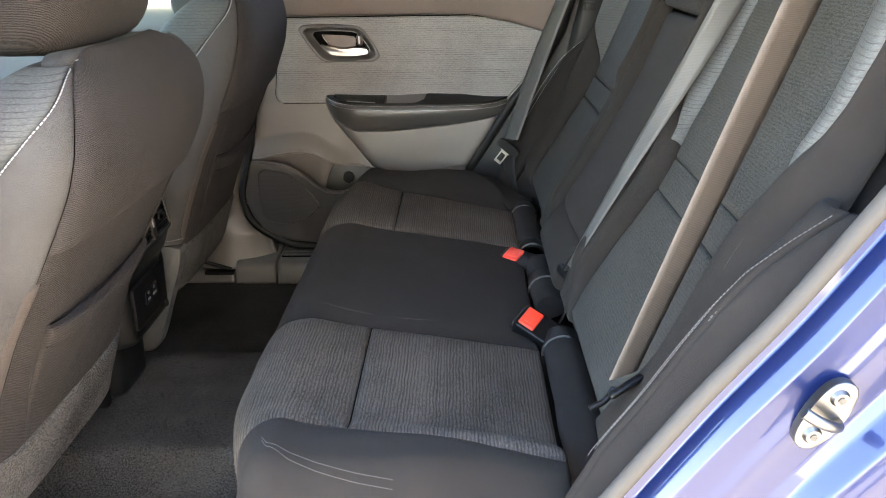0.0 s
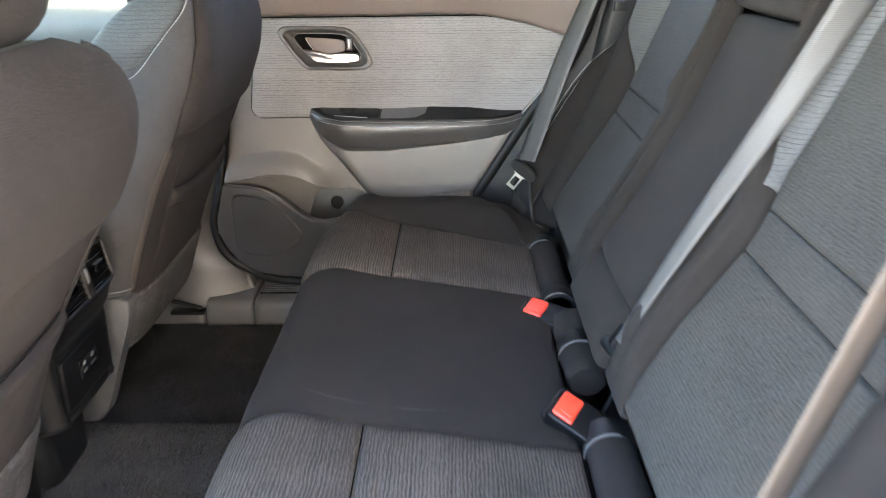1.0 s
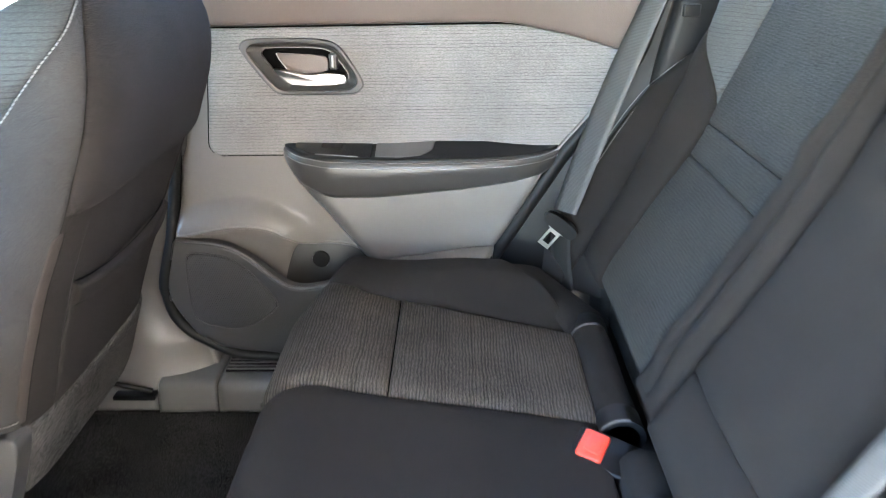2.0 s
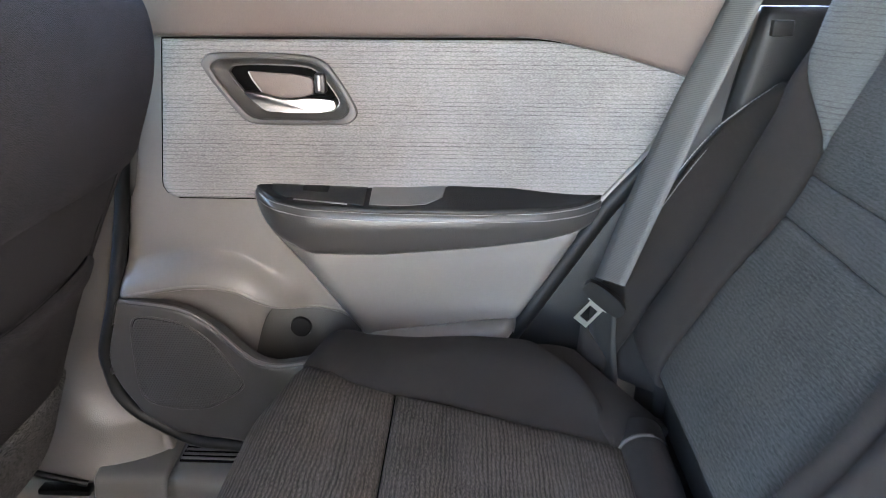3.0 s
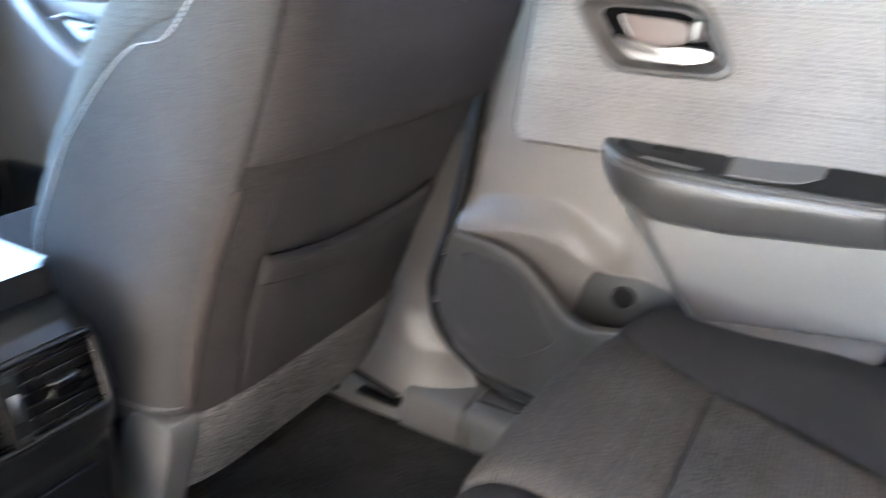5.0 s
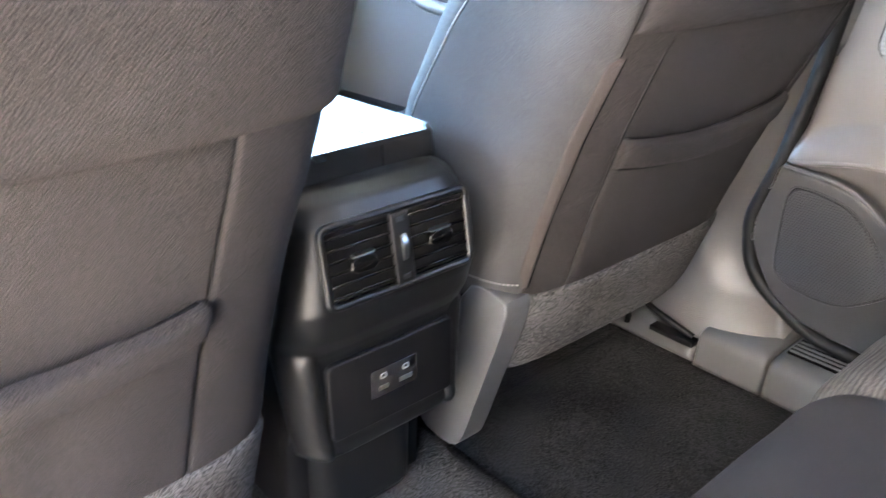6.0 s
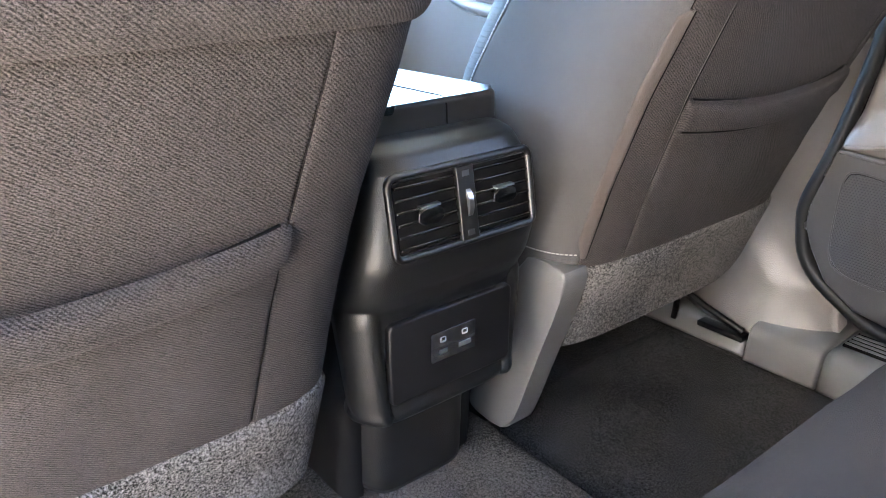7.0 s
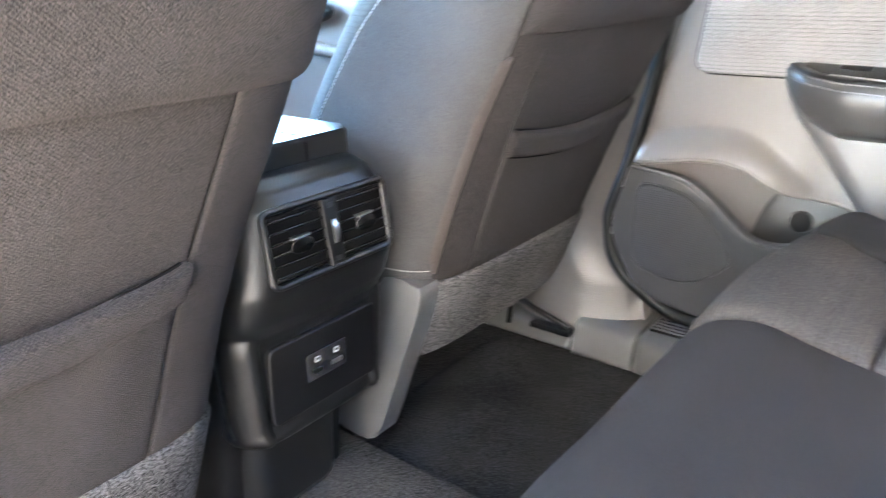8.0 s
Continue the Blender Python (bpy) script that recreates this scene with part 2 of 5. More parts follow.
def plastic(name, base, rough=0.45, grain=0.35, scale=650, spec=0.5):
    """Moulded plastic with a fine grain, faint scuffs."""
    m, nt, b = material(name, base, rough, 0, spec)
    co, x, y, z = place_of(nt)
    v = node(nt, "ShaderNodeTexVoronoi", (), Vector=co, Scale=scale)
    wide = noise_at(nt, co, 6, 4)
    dust = noise_at(nt, co, 260, 2)
    tone = maths(nt, "ADD", maths(nt, "MULTIPLY", wide, 0.5), maths(nt, "MULTIPLY", dust, 0.25))
    low, high = tuple(c * 0.8 for c in base), tuple(min(1, c * 1.22) for c in base)
    nt.links.new(colour_mix(nt, tone, low, high), b.inputs["Base Color"])
    nt.links.new(node(nt, "ShaderNodeMapRange", (), Value=wide, From_Min=0.3, From_Max=0.7, To_Min=rough - 0.06, To_Max=rough + 0.08), b.inputs["Roughness"])
    bump(nt, b, v, grain, 0.0005)
    return m


def pile(name, dark, light, scale=520):
    """Needle-felt carpet."""
    m, nt, b = material(name, light, 1.0, 0, 0.1)
    co, x, y, z = place_of(nt)
    fibre = noise_at(nt, co, scale, 3, 0.75)
    tuft = noise_at(nt, co, scale * 0.5, 2, 0.6)
    wide = noise_at(nt, co, 5, 3)
    fac = node(nt, "ShaderNodeMapRange", (), Value=maths(nt, "ADD", maths(nt, "ADD", maths(nt, "MULTIPLY", fibre, 0.55), maths(nt, "MULTIPLY", tuft, 0.45)), maths(nt, "MULTIPLY", maths(nt, "SUBTRACT", wide, 0.5), 0.3)), From_Min=0.39, From_Max=0.63)
    nt.links.new(colour_mix(nt, fac, dark, light), b.inputs["Base Color"])
    bump(nt, b, maths(nt, "ADD", fibre, tuft), 1.0, 0.003)
    return m


def webbing(name, base):
    """Belt webbing: fine lengthwise and crosswise threads."""
    m, nt, b = material(name, base, 0.55, 0, 0.4)
    co, x, y, z = place_of(nt)
    rows = maths(nt, "SINE", maths(nt, "MULTIPLY", z, 2 * math.pi / 0.0022))
    fine = noise_at(nt, co, 500, 2)
    wide = noise_at(nt, co, 14, 3)
    fac = maths(nt, "ADD", maths(nt, "MULTIPLY", rows, 0.04), maths(nt, "ADD", maths(nt, "MULTIPLY", fine, 0.55), maths(nt, "MULTIPLY", wide, 0.5)))
    nt.links.new(colour_mix(nt, fac, tuple(c * 0.7 for c in base), tuple(c * 1.3 for c in base)), b.inputs["Base Color"])
    bump(nt, b, maths(nt, "ADD", maths(nt, "MULTIPLY", rows, 0.4), fine), 0.35, 0.0003)
    return m


def paint(name, base):
    m, nt, b = material(name, base, 0.33, 0.5, 0.35)
    co, x, y, z = place_of(nt)
    flake = noise_at(nt, co, 2600, 1)
    wide = noise_at(nt, co, 12, 3)
    nt.links.new(colour_mix(nt, maths(nt, "ADD", maths(nt, "MULTIPLY", flake, 0.7), maths(nt, "MULTIPLY", wide, 0.2)), tuple(c * 0.75 for c in base), tuple(c * 1.3 for c in base)), b.inputs["Base Color"])
    b.inputs["Coat Weight"].default_value, b.inputs["Coat Roughness"].default_value = 0.6, 0.04
    return m


def perforated(name, base):
    """A speaker grille: rows of small round holes."""
    m, nt, b = material(name, base, 0.5)
    co, x, y, z = place_of(nt)
    px, pz = 0.0046, 0.004
    row = maths(nt, "MULTIPLY", z, 1 / pz)
    shift = maths(nt, "MULTIPLY", maths(nt, "MODULO", maths(nt, "FLOOR", row), 2.0), 0.5)
    a = maths(nt, "SUBTRACT", maths(nt, "FRACT", maths(nt, "ADD", maths(nt, "MULTIPLY", x, 1 / px), shift)), 0.5)
    c = maths(nt, "SUBTRACT", maths(nt, "FRACT", row), 0.5)
    r = maths(nt, "SQRT", maths(nt, "ADD", maths(nt, "MULTIPLY", a, a), maths(nt, "MULTIPLY", c, c)))
    hole = node(nt, "ShaderNodeMapRange", (), Value=r, From_Min=0.26, From_Max=0.34)
    nt.links.new(colour_mix(nt, hole, tuple(v * 0.15 for v in base), base), b.inputs["Base Color"])
    bump(nt, b, hole, 0.8, 0.001)
    return m


M_SEAT = cloth("dark_seat_cloth", (0.0055, 0.0048, 0.0045), (0.0325, 0.0280, 0.0258), 0.0016, twill=0.4)
M_BACK = cloth("seat_back_cloth", (0.003, 0.0026, 0.0025), (0.058, 0.0497, 0.0480), 0.0019, rib=0.19)
# Same cloth as the back, coloured lighter for the light on its sides.
M_SIDE = cloth("lit_seat_side_cloth", (0.007, 0.0069, 0.0070), (0.108, 0.104, 0.103), 0.0016, twill=0.5)
M_RIB = ribbed("ribbed_cushion_cloth", "x", 0.0050, (0.0090, 0.0079, 0.0070), (0.017, 0.0148, 0.0130), (0.086, 0.0745, 0.0650), 0.0022, line=0.40, uneven=0.5, hold=0.55)
M_FLAP = cloth("zip_flap_cloth", (0.014, 0.0117, 0.0107), (0.110, 0.0915, 0.0830), 0.0012, twill=0.4)
M_INSERT = speckled("backrest_insert_cloth", (0.009, 0.0090, 0.0087), (0.062, 0.0615, 0.0580))
M_WING = ribbed("light_grey_ribbed_cloth", "z", 0.0062, (0.026, 0.0272, 0.0272), (0.044, 0.0455, 0.0455), (0.072, 0.0745, 0.0745), 0.0014, line=0.16, uneven=0.7)
M_DOORCLOTH = ribbed("door_ribbed_cloth", "z", 0.0059, (0.040, 0.0375, 0.036), (0.126, 0.119, 0.115), (0.226, 0.215, 0.208), 0.0012, line=0.17, uneven=0.75)
M_TRIM = plastic("grey_door_plastic", (0.108, 0.098, 0.091), 0.34, 0.3, 1000)
# Near-black for beads and plates that paint the shade of gaps and hollows.
M_VOID = material("deep_black", (0.003, 0.003, 0.003), 0.9, 0, 0.05)[0]
M_DARK = plastic("dark_grey_plastic", (0.035, 0.0338, 0.033), 0.34, 0.5, 600, 0.4)
M_BLACK = plastic("black_plastic", (0.004, 0.004, 0.0043), 0.4, 0.2, 650, 0.16)
M_SILL = plastic("sill_plastic", (0.088, 0.085, 0.083), 0.33)
M_GLOSS = plastic("gloss_black_plastic", (0.010, 0.010, 0.011), 0.12, 0.0)
M_VINYL = plastic("brown_grey_vinyl", (0.104, 0.078, 0.068), 0.5, 0.3, 420)
M_LEATHER = plastic("black_leatherette", (0.008, 0.008, 0.0083), 0.4, 0.35, 480, 0.22)
M_ARM = plastic("grey_leatherette", (0.040, 0.0375, 0.0355), 0.34, 0.35, 480)
M_CARPET = pile("dark_carpet", (0.002, 0.002, 0.002), (0.088, 0.084, 0.080), 680)
M_FELT = pile("grey_felt", (0.005, 0.0048, 0.0046), (0.165, 0.156, 0.149), 640)
M_RUBBER = plastic("black_rubber", (0.007, 0.007, 0.007), 0.5, 0.1, 650, 0.18)
M_SEAL = plastic("beige_grey_flock", (0.030, 0.0265, 0.0235), 0.8, 0.4, 900)
M_CHROME = material("satin_chrome", (0.30, 0.30, 0.30), 0.28, 1.0)[0]
M_STEEL = material("zinc_steel", (0.12, 0.122, 0.126), 0.36, 1.0)[0]
M_TONGUE = material("bright_tongue_steel", (0.55, 0.53, 0.50), 0.3, 1.0)[0]
M_LAPBELT = webbing("black_webbing", (0.014, 0.0135, 0.013))
M_BELT = webbing("grey_webbing", (0.044, 0.0428, 0.0410))
# Grey webbing again, with the warm light on the near belt in its colour.
M_WARMLITBELT = webbing("warm_lit_grey_webbing", (0.055, 0.0435, 0.0350))
M_RED = plastic("red_plastic", (0.72, 0.045, 0.022), 0.35, 0.0)
M_PAINT = paint("blue_metallic_paint", (0.0007, 0.0068, 0.046))
M_CONSOLE = plastic("console_black_plastic", (0.0040, 0.0040, 0.0040), 0.36, 0.3, 800, 0.45)
M_PIANO = plastic("piano_black_plastic", (0.0022, 0.0022, 0.0023), 0.16, 0.0, 650, 0.4)
M_MID = plastic("mid_grey_plastic", (0.060, 0.057, 0.055), 0.40)
M_SHIELD = plastic("grey_hinge_plastic", (0.062, 0.061, 0.060), 0.36, 0.6, 500, 0.5)
M_PILLAR = plastic("grey_pillar_plastic", (0.105, 0.096, 0.090), 0.4, 0.5, 500)
M_LID = plastic("black_armrest_vinyl", (0.010, 0.010, 0.0105), 0.3, 0.12, 700, 0.5)
M_ARCH = plastic("charcoal_trim_plastic", (0.0065, 0.0067, 0.007), 0.42, 0.3, 800, 0.2)
M_GRILLE = perforated("speaker_grille", (0.030, 0.029, 0.029))
M_THREAD = material("pale_thread", (0.27, 0.26, 0.255), 0.7)[0]
M_DTHREAD = material("grey_thread", (0.075, 0.070, 0.066), 0.8)[0]
def tinted_glass(name, tint):
    m = bpy.data.materials.new(name)
    m.use_nodes = True
    nt = m.node_tree
    out = nt.nodes["Material Output"]
    nt.nodes.remove(nt.nodes["Principled BSDF"])
    clear, gloss, blend = nt.nodes.new("ShaderNodeBsdfTransparent"), nt.nodes.new("ShaderNodeBsdfGlossy"), nt.nodes.new("ShaderNodeMixShader")
    clear.inputs[0].default_value = (*tint, 1)
    gloss.inputs["Roughness"].default_value = 0.02
    blend.inputs[0].default_value = 0.06
    for a, b in ((clear.outputs[0], blend.inputs[1]), (gloss.outputs[0], blend.inputs[2]), (blend.outputs[0], out.inputs[0])):
        nt.links.new(a, b)
    return m


M_SCREEN = tinted_glass("shaded_windscreen_glass", (0.72, 0.82, 0.86))
M_GLASS = tinted_glass("blue_tinted_glass", (0.70, 0.93, 1.0))
M_PRIVACY = tinted_glass("grey_privacy_glass", (0.36, 0.37, 0.38))
M_ROOF = cloth("roof_lining", (0.42, 0.41, 0.4), (0.55, 0.54, 0.52))
M_TAG = material("white_tag", (0.09, 0.09, 0.09), 0.7)[0]
M_PRINT = material("white_print", (0.22, 0.22, 0.22), 0.6)[0]

# ---------------------------------------------------------------- setting
def grid_sheet(name, S, nu, nv, material_, parent=None, flip=False, label=""):
    return quilt(name, S, nu, nv, material_, parent, puff=0, skirt=0, flip=flip, label=label, even=0)


def asphalt():
    m, nt, b = material("pale_concrete_ground", (0.3, 0.29, 0.27), 0.85)
    co, x, y, z = place_of(nt)
    f = maths(nt, "ADD", maths(nt, "MULTIPLY", noise_at(nt, co, 60, 4), 0.6), maths(nt, "MULTIPLY", noise_at(nt, co, 0.7, 3), 0.4))
    nt.links.new(colour_mix(nt, f, (0.16, 0.149, 0.133), (0.28, 0.260, 0.233)), b.inputs["Base Color"])
    bump(nt, b, noise_at(nt, co, 90, 3), 0.5, 0.01)
    return m


tagged(grid_sheet("ground", lambda u, v: (mix(-900, 900, u), mix(-900, 900, v), -0.42), 40, 40, asphalt(), flip=False), "pale concrete ground the car stands on", "ground", kind="structure")


# unseen plain wall, added to block sky and warm the light at the door
tagged(quilt("wall_unseen", lambda u, v: (mix(-0.6, 22, u), -4.2, mix(-0.42, 5.2, v)), 30, 14, plastic("rendered_wall", (0.38, 0.350, 0.315), 0.85, 0.5, 40), None, puff=0, skirt=0.3, even=0, flip=True), "unseen plain beige wall added beside the car to shape its light", "wall", kind="structure")


def floor_height(y):
    return 0.015 + 0.075 * smooth(1.165, 1.225, y) * (1 - smooth(1.575, 1.625, y))


tagged(quilt("floor", lambda u, v: (mix(-2.5, 0.25, u), mix(0.76, 2.13, v), floor_height(mix(0.76, 2.13, v))), 60, 160, M_CARPET, None, puff=0, skirt=0.03, even=0,
             relief=lambda u, v, P: 0.0012 * np.sin(P[..., 0] * 41 + P[..., 1] * 23) + 0.0008 * np.sin(P[..., 1] * 67)), "dark speckled carpet on the car floor with raised tunnel", "floor", kind="structure")

M_MAT = pile("black_mat_pile", (0.001, 0.001, 0.001), (0.058, 0.0565, 0.0555), 700)
for y0, y1 in ((0.80, 1.145), (1.645, 2.09)):
    tagged(quilt("floor_mat", lambda u, v: (mix(-0.80, -0.29, u), mix(y0, y1, v), 0.018 + 0.0 * u), 30, 30, M_MAT, None, puff=0.007, edge=0.012, skirt=0.003, even=0.5,
                       relief=lambda u, v, P: 0.0010 * np.sin(P[..., 0] * 31 + P[..., 1] * 17)), "black carpet floor mat lying in the footwell", "floor mat", "floor mats")
tagged(quilt("ceiling", lambda u, v: (mix(-1.72, 1.3, u), mix(0.86, 2.03, v), 1.27 - 0.05 * (2 * u - 1) ** 2 - 0.05 * (2 * v - 1) ** 2), 24, 24, M_ROOF, None, puff=0, skirt=0.0, flip=True), "pale grey fabric roof lining of the car", "roof lining", kind="structure")
tagged(quilt("roof_skin", lambda u, v: (mix(-1.80, 1.35, u), mix(0.61, 2.27, v), 1.33 - 0.06 * (2 * u - 1) ** 2 - 0.06 * (2 * v - 1) ** 2), 24, 24, M_PAINT, None, puff=0, skirt=0.03), "blue metallic painted car roof", "roof", kind="structure")

# ---------------------------------------------------------------- far rear door
DY = 2.192                                    # inner face of the door card
door = thing("door_1", (-0.1, DY, 0.12), "closed rear car door with grey trim and ribbed cloth panel", "car door", kind="structure")
front_edge = curve_at([0.12, 0.148, 0.182, 0.218, 0.29, 0.38, 0.57, 0.79, 0.95], [-0.44, -0.515, -0.565, -0.588, -0.598, -0.570, -0.537, -0.497, -0.47])
rear_edge = curve_at([0.09, 0.20, 0.30, 0.42, 0.553, 0.63, 0.74, 0.85, 0.95], [-0.09, -0.03, 0.03, 0.105, 0.187, 0.252, 0.312, 0.345, 0.36])
pod_top = curve_at([-0.62, -0.56, -0.49, -0.458, -0.426, -0.379, -0.347, -0.31, -0.265, -0.234, -0.184, -0.14, 0.1], [0.394, 0.391, 0.384, 0.376, 0.356, 0.322, 0.306, 0.306, 0.314, 0.323, 0.340, 0.34, 0.34])
crest = curve_at([-0.62, -0.544, -0.498, -0.455, -0.413, -0.372, -0.34, -0.316, -0.29, -0.248, -0.218, -0.198, -0.184, -0.176], [0.388, 0.397, 0.406, 0.413, 0.415, 0.407, 0.388, 0.375, 0.368, 0.363, 0.358, 0.345, 0.332, 0.318])
ledge_z = curve_at([-0.2, -0.127, -0.04, 0.03, 0.2], [0.320, 0.332, 0.345, 0.354, 0.37])


def pod_reach(x):
    return 0.036 + 0.048 * smooth(-0.44, -0.29, x)


def door_swell(x, z):
    """How far the door card stands into the car."""
    d = z - crest(x)
    shoulder = 0.030 * (1 - smooth(0.0, 0.055, d)) * (1 - smooth(-0.36, -0.27, x))
    low = (1 - smooth(-0.010, 0.006, z - ledge_z(x))) * smooth(-0.185, -0.16, x)
    panel = smooth(0.060, 0.090, x + 0.75 * z) * (1 - smooth(0.50, 0.53, z))
    return shoulder + 0.020 * panel + 0.022 * low - 0.014 * smooth(-0.33, -0.25, x) * (1 - panel) * (1 - smooth(0.44, 0.52, z)) + 0.006 * smooth(0.62, 0.4, z)


def on_door(u, v):
    z = mix(0.125, 0.80, v)
    x = mix(front_edge(z), rear_edge(z), u)
    return x, DY + 0.012 - door_swell(x, z), z


bez = [(-0.392, 0.748), (-0.388, 0.760), (-0.374, 0.767), (-0.30, 0.767), (-0.245, 0.764), (-0.225, 0.757), (-0.212, 0.745), (-0.183, 0.698), (-0.181, 0.684), (-0.192, 0.673), (-0.21, 0.670), (-0.30, 0.670), (-0.328, 0.671), (-0.345, 0.682)]
mid_b = (sum(p[0] for p in bez) / len(bez), sum(p[1] for p in bez) / len(bez))


def shrink(outline, k, kz=None):
    kz = kz or k
    return [(mid_b[0] + (a - mid_b[0]) * k, mid_b[1] + (b - mid_b[1]) * kz) for a, b in outline]


def rounded(outline, times=2):
    for _ in range(times):
        out = []
        for i in range(len(outline)):
            a, b = outline[i], outline[(i + 1) % len(outline)]
            out += [(0.75 * a[0] + 0.25 * b[0], 0.75 * a[1] + 0.25 * b[1]), (0.25 * a[0] + 0.75 * b[0], 0.25 * a[1] + 0.75 * b[1])]
        outline = out
    return outline


rb = rounded(shrink(bez, 1.06, 1.07), 1)


def in_handle(p):
    """Whether a point of the door lies in the opening behind the handle."""
    o, inside = shrink(rb, 0.93, 0.9), False
    for i in range(len(o)):
        (xa, za), (xb, zb) = o[i], o[(i + 1) % len(o)]
        if (za > p[2]) != (zb > p[2]) and p[0] < (xb - xa) * (p[2] - za) / (zb - za) + xa:
            inside = not inside
    return inside


quilt("door_card", on_door, 150, 150, M_TRIM, door, puff=0.012, edge=0.02, skirt=0.05, even=0, hole=lambda p: in_handle(p) or (p[0] < -0.178 and p[2] < crest(p[0]) - 0.002))
sweep("card_edge", [(x, DY - float(door_swell(x, crest(x))) + 0.003, float(crest(x))) for x in np.linspace(-0.558, -0.179, 90)], ring(0.0045, 10), M_TRIM, door, up=(0, 1, 0), label="rolled lower edge of the door card")
box("door_core", (-0.48, DY + 0.075, 0.12), (-0.06, DY + 0.10, 0.9), M_BLACK, door, 0.002)


def upper_trim(u, v):
    x = mix(-0.497, rear_edge(mix(0.715, 0.93, v)) - 0.003, u)
    low = np.interp(x, [-0.5, 0.06, 0.10, 0.19, 0.285, 0.37], [0.792, 0.793, 0.789, 0.770, 0.742, 0.712])
    k = v * 1.25
    z = low + (0.93 - low) * np.minimum(k, 1)
    y = DY - 0.010 - 0.030 * np.sin(np.minimum(k, 1) * np.pi * 0.55) + 0.06 * np.maximum(k - 1, 0) / 0.25 - 0.002
    return x, y, z


quilt("upper_trim", upper_trim, 60, 24, M_VINYL, door, puff=0.008, edge=0.012, skirt=0.03, label="brown-grey vinyl upper door trim")


def cloth_panel(u, v):
    """Between the armrest line and the upper trim; its rear end slants with the door's edge."""
    z0 = 0.552
    xa = np.interp(v, [0, 0.006, 0.02, 0.045, 0.075, 0.11, 1], [-0.456, -0.464, -0.4705, -0.4765, -0.4795, -0.4800, -0.452])
    top = np.interp(mix(xa, 0.292, u), [-0.5, 0.06, 0.10, 0.19, 0.292], [0.788, 0.789, 0.785, 0.766, 0.738])
    z = mix(z0, top, v)
    x = mix(xa, rear_edge(z) - 0.004, u)
    return x, DY - 0.003 - 0.006 * smooth(0.62, 0.4, z), z


quilt("cloth_panel", cloth_panel, 160, 70, M_DOORCLOTH, door, puff=0.006, edge=0.010, skirt=0.01, label="light grey ribbed cloth door insert", hole=in_handle)

border = [cloth_panel(np.array(u), np.array(0.0)) for u in np.linspace(0, 1, 40)] + [cloth_panel(np.array(1.0), np.array(v)) for v in np.linspace(0, 1, 16)] + [cloth_panel(np.array(u), np.array(1.0)) for u in np.linspace(1, 0, 60)] + [cloth_panel(np.array(0.0), np.array(v)) for v in np.linspace(1, 0, 30)]
sweep("panel_gap", [tuple(float(q) for q in p) for k, p in enumerate(border) if k not in (40, 56, 116)], ring(0.0018, 6), M_VOID, door, up=(0, 1, 0), closed=True, label="dark gap round the cloth insert")

# armrest: padded grip below, dark top with switch plate and cup
arm_x = np.array([-0.338, -0.325, -0.30, -0.25, -0.15, 0.0, 0.10, 0.150, 0.180, 0.190])
arm_reach = curve_at(arm_x, [0.004, 0.030, 0.052, 0.066, 0.070, 0.068, 0.058, 0.042, 0.022, 0.010])
arm_top = curve_at(arm_x, [0.570, 0.568, 0.562, 0.556, 0.553, 0.552, 0.553, 0.556, 0.561, 0.563])
arm_low = curve_at(arm_x, [0.556, 0.520, 0.488, 0.459, 0.461, 0.479, 0.494, 0.506, 0.524, 0.545])


def arm_pad(u, v):
    x = mix(-0.338, 0.190, u)
    r, t, b = arm_reach(x), arm_top(x), arm_low(x)
    a = v * np.pi * 0.5
    z = mix(b, t, np.sin(a) ** 0.8)
    y = DY + 0.004 - r * (0.60 + 0.40 * np.sin(v * np.pi * 0.75 + 0.35))
    y = np.where(v < 0.12, mix(DY + 0.004, y, v / 0.12), y)
    return x, y, z


armrest = quilt("armrest", arm_pad, 80, 26, M_ARM, door, puff=0.004, edge=0.008, skirt=0.0, tuck="lrt", label="padded leatherette door armrest")


def arm_lid(u, v):
    x = mix(-0.338, 0.190, u)
    r = np.maximum(arm_reach(x) * 0.93 - 0.002, 0.004)
    rise = np.interp(x, [-0.34, -0.3, -0.16, -0.06, -0.04, 0.05, 0.19], [0.006, 0.014, 0.020, 0.022, 0.028, 0.026, 0.004])
    return x, mix(DY - r, DY + 0.006, v), arm_top(x) + 0.001 + rise * v ** 1.3


quilt("armrest_top", arm_lid, 80, 16, M_LEATHER, armrest, puff=0.004, edge=0.006, skirt=0.004, tuck="lrb", label="soft black armrest top")
for off, zz in ((0.0, 0.004), (0.0, -0.006)):
    line = [(x, DY - arm_reach(x) * 1.0 - 0.002 - (0.004 if zz < 0 else 0.0), arm_top(x) + zz - 0.004) for x in np.linspace(-0.325, 0.183, 120)]
    stitches("stitching", line, M_THREAD, armrest, 0.0046, 0.0006)


def lid_point(x, v, lift=0.0):
    p = arm_lid((x + 0.338) / 0.528, v)
    return Vector((float(p[0]), float(p[1]), float(p[2]) + lift))


def on_lid(a, b, c):
    return lid_point(a, b, c)


plate = slab("switch_plate", [(-0.310, 0.35), (-0.285, 0.14), (-0.165, 0.10), (-0.165, 0.92), (-0.31, 0.92)], on_lid, 0.0, 0.0048, M_GLOSS, armrest, 0.001, label="gloss black window switch plate")
slab("window_switch", [(-0.262, 0.50), (-0.222, 0.48), (-0.222, 0.86), (-0.262, 0.86)], on_lid, 0.0046, 0.0070, M_BLACK, plate, 0.001)
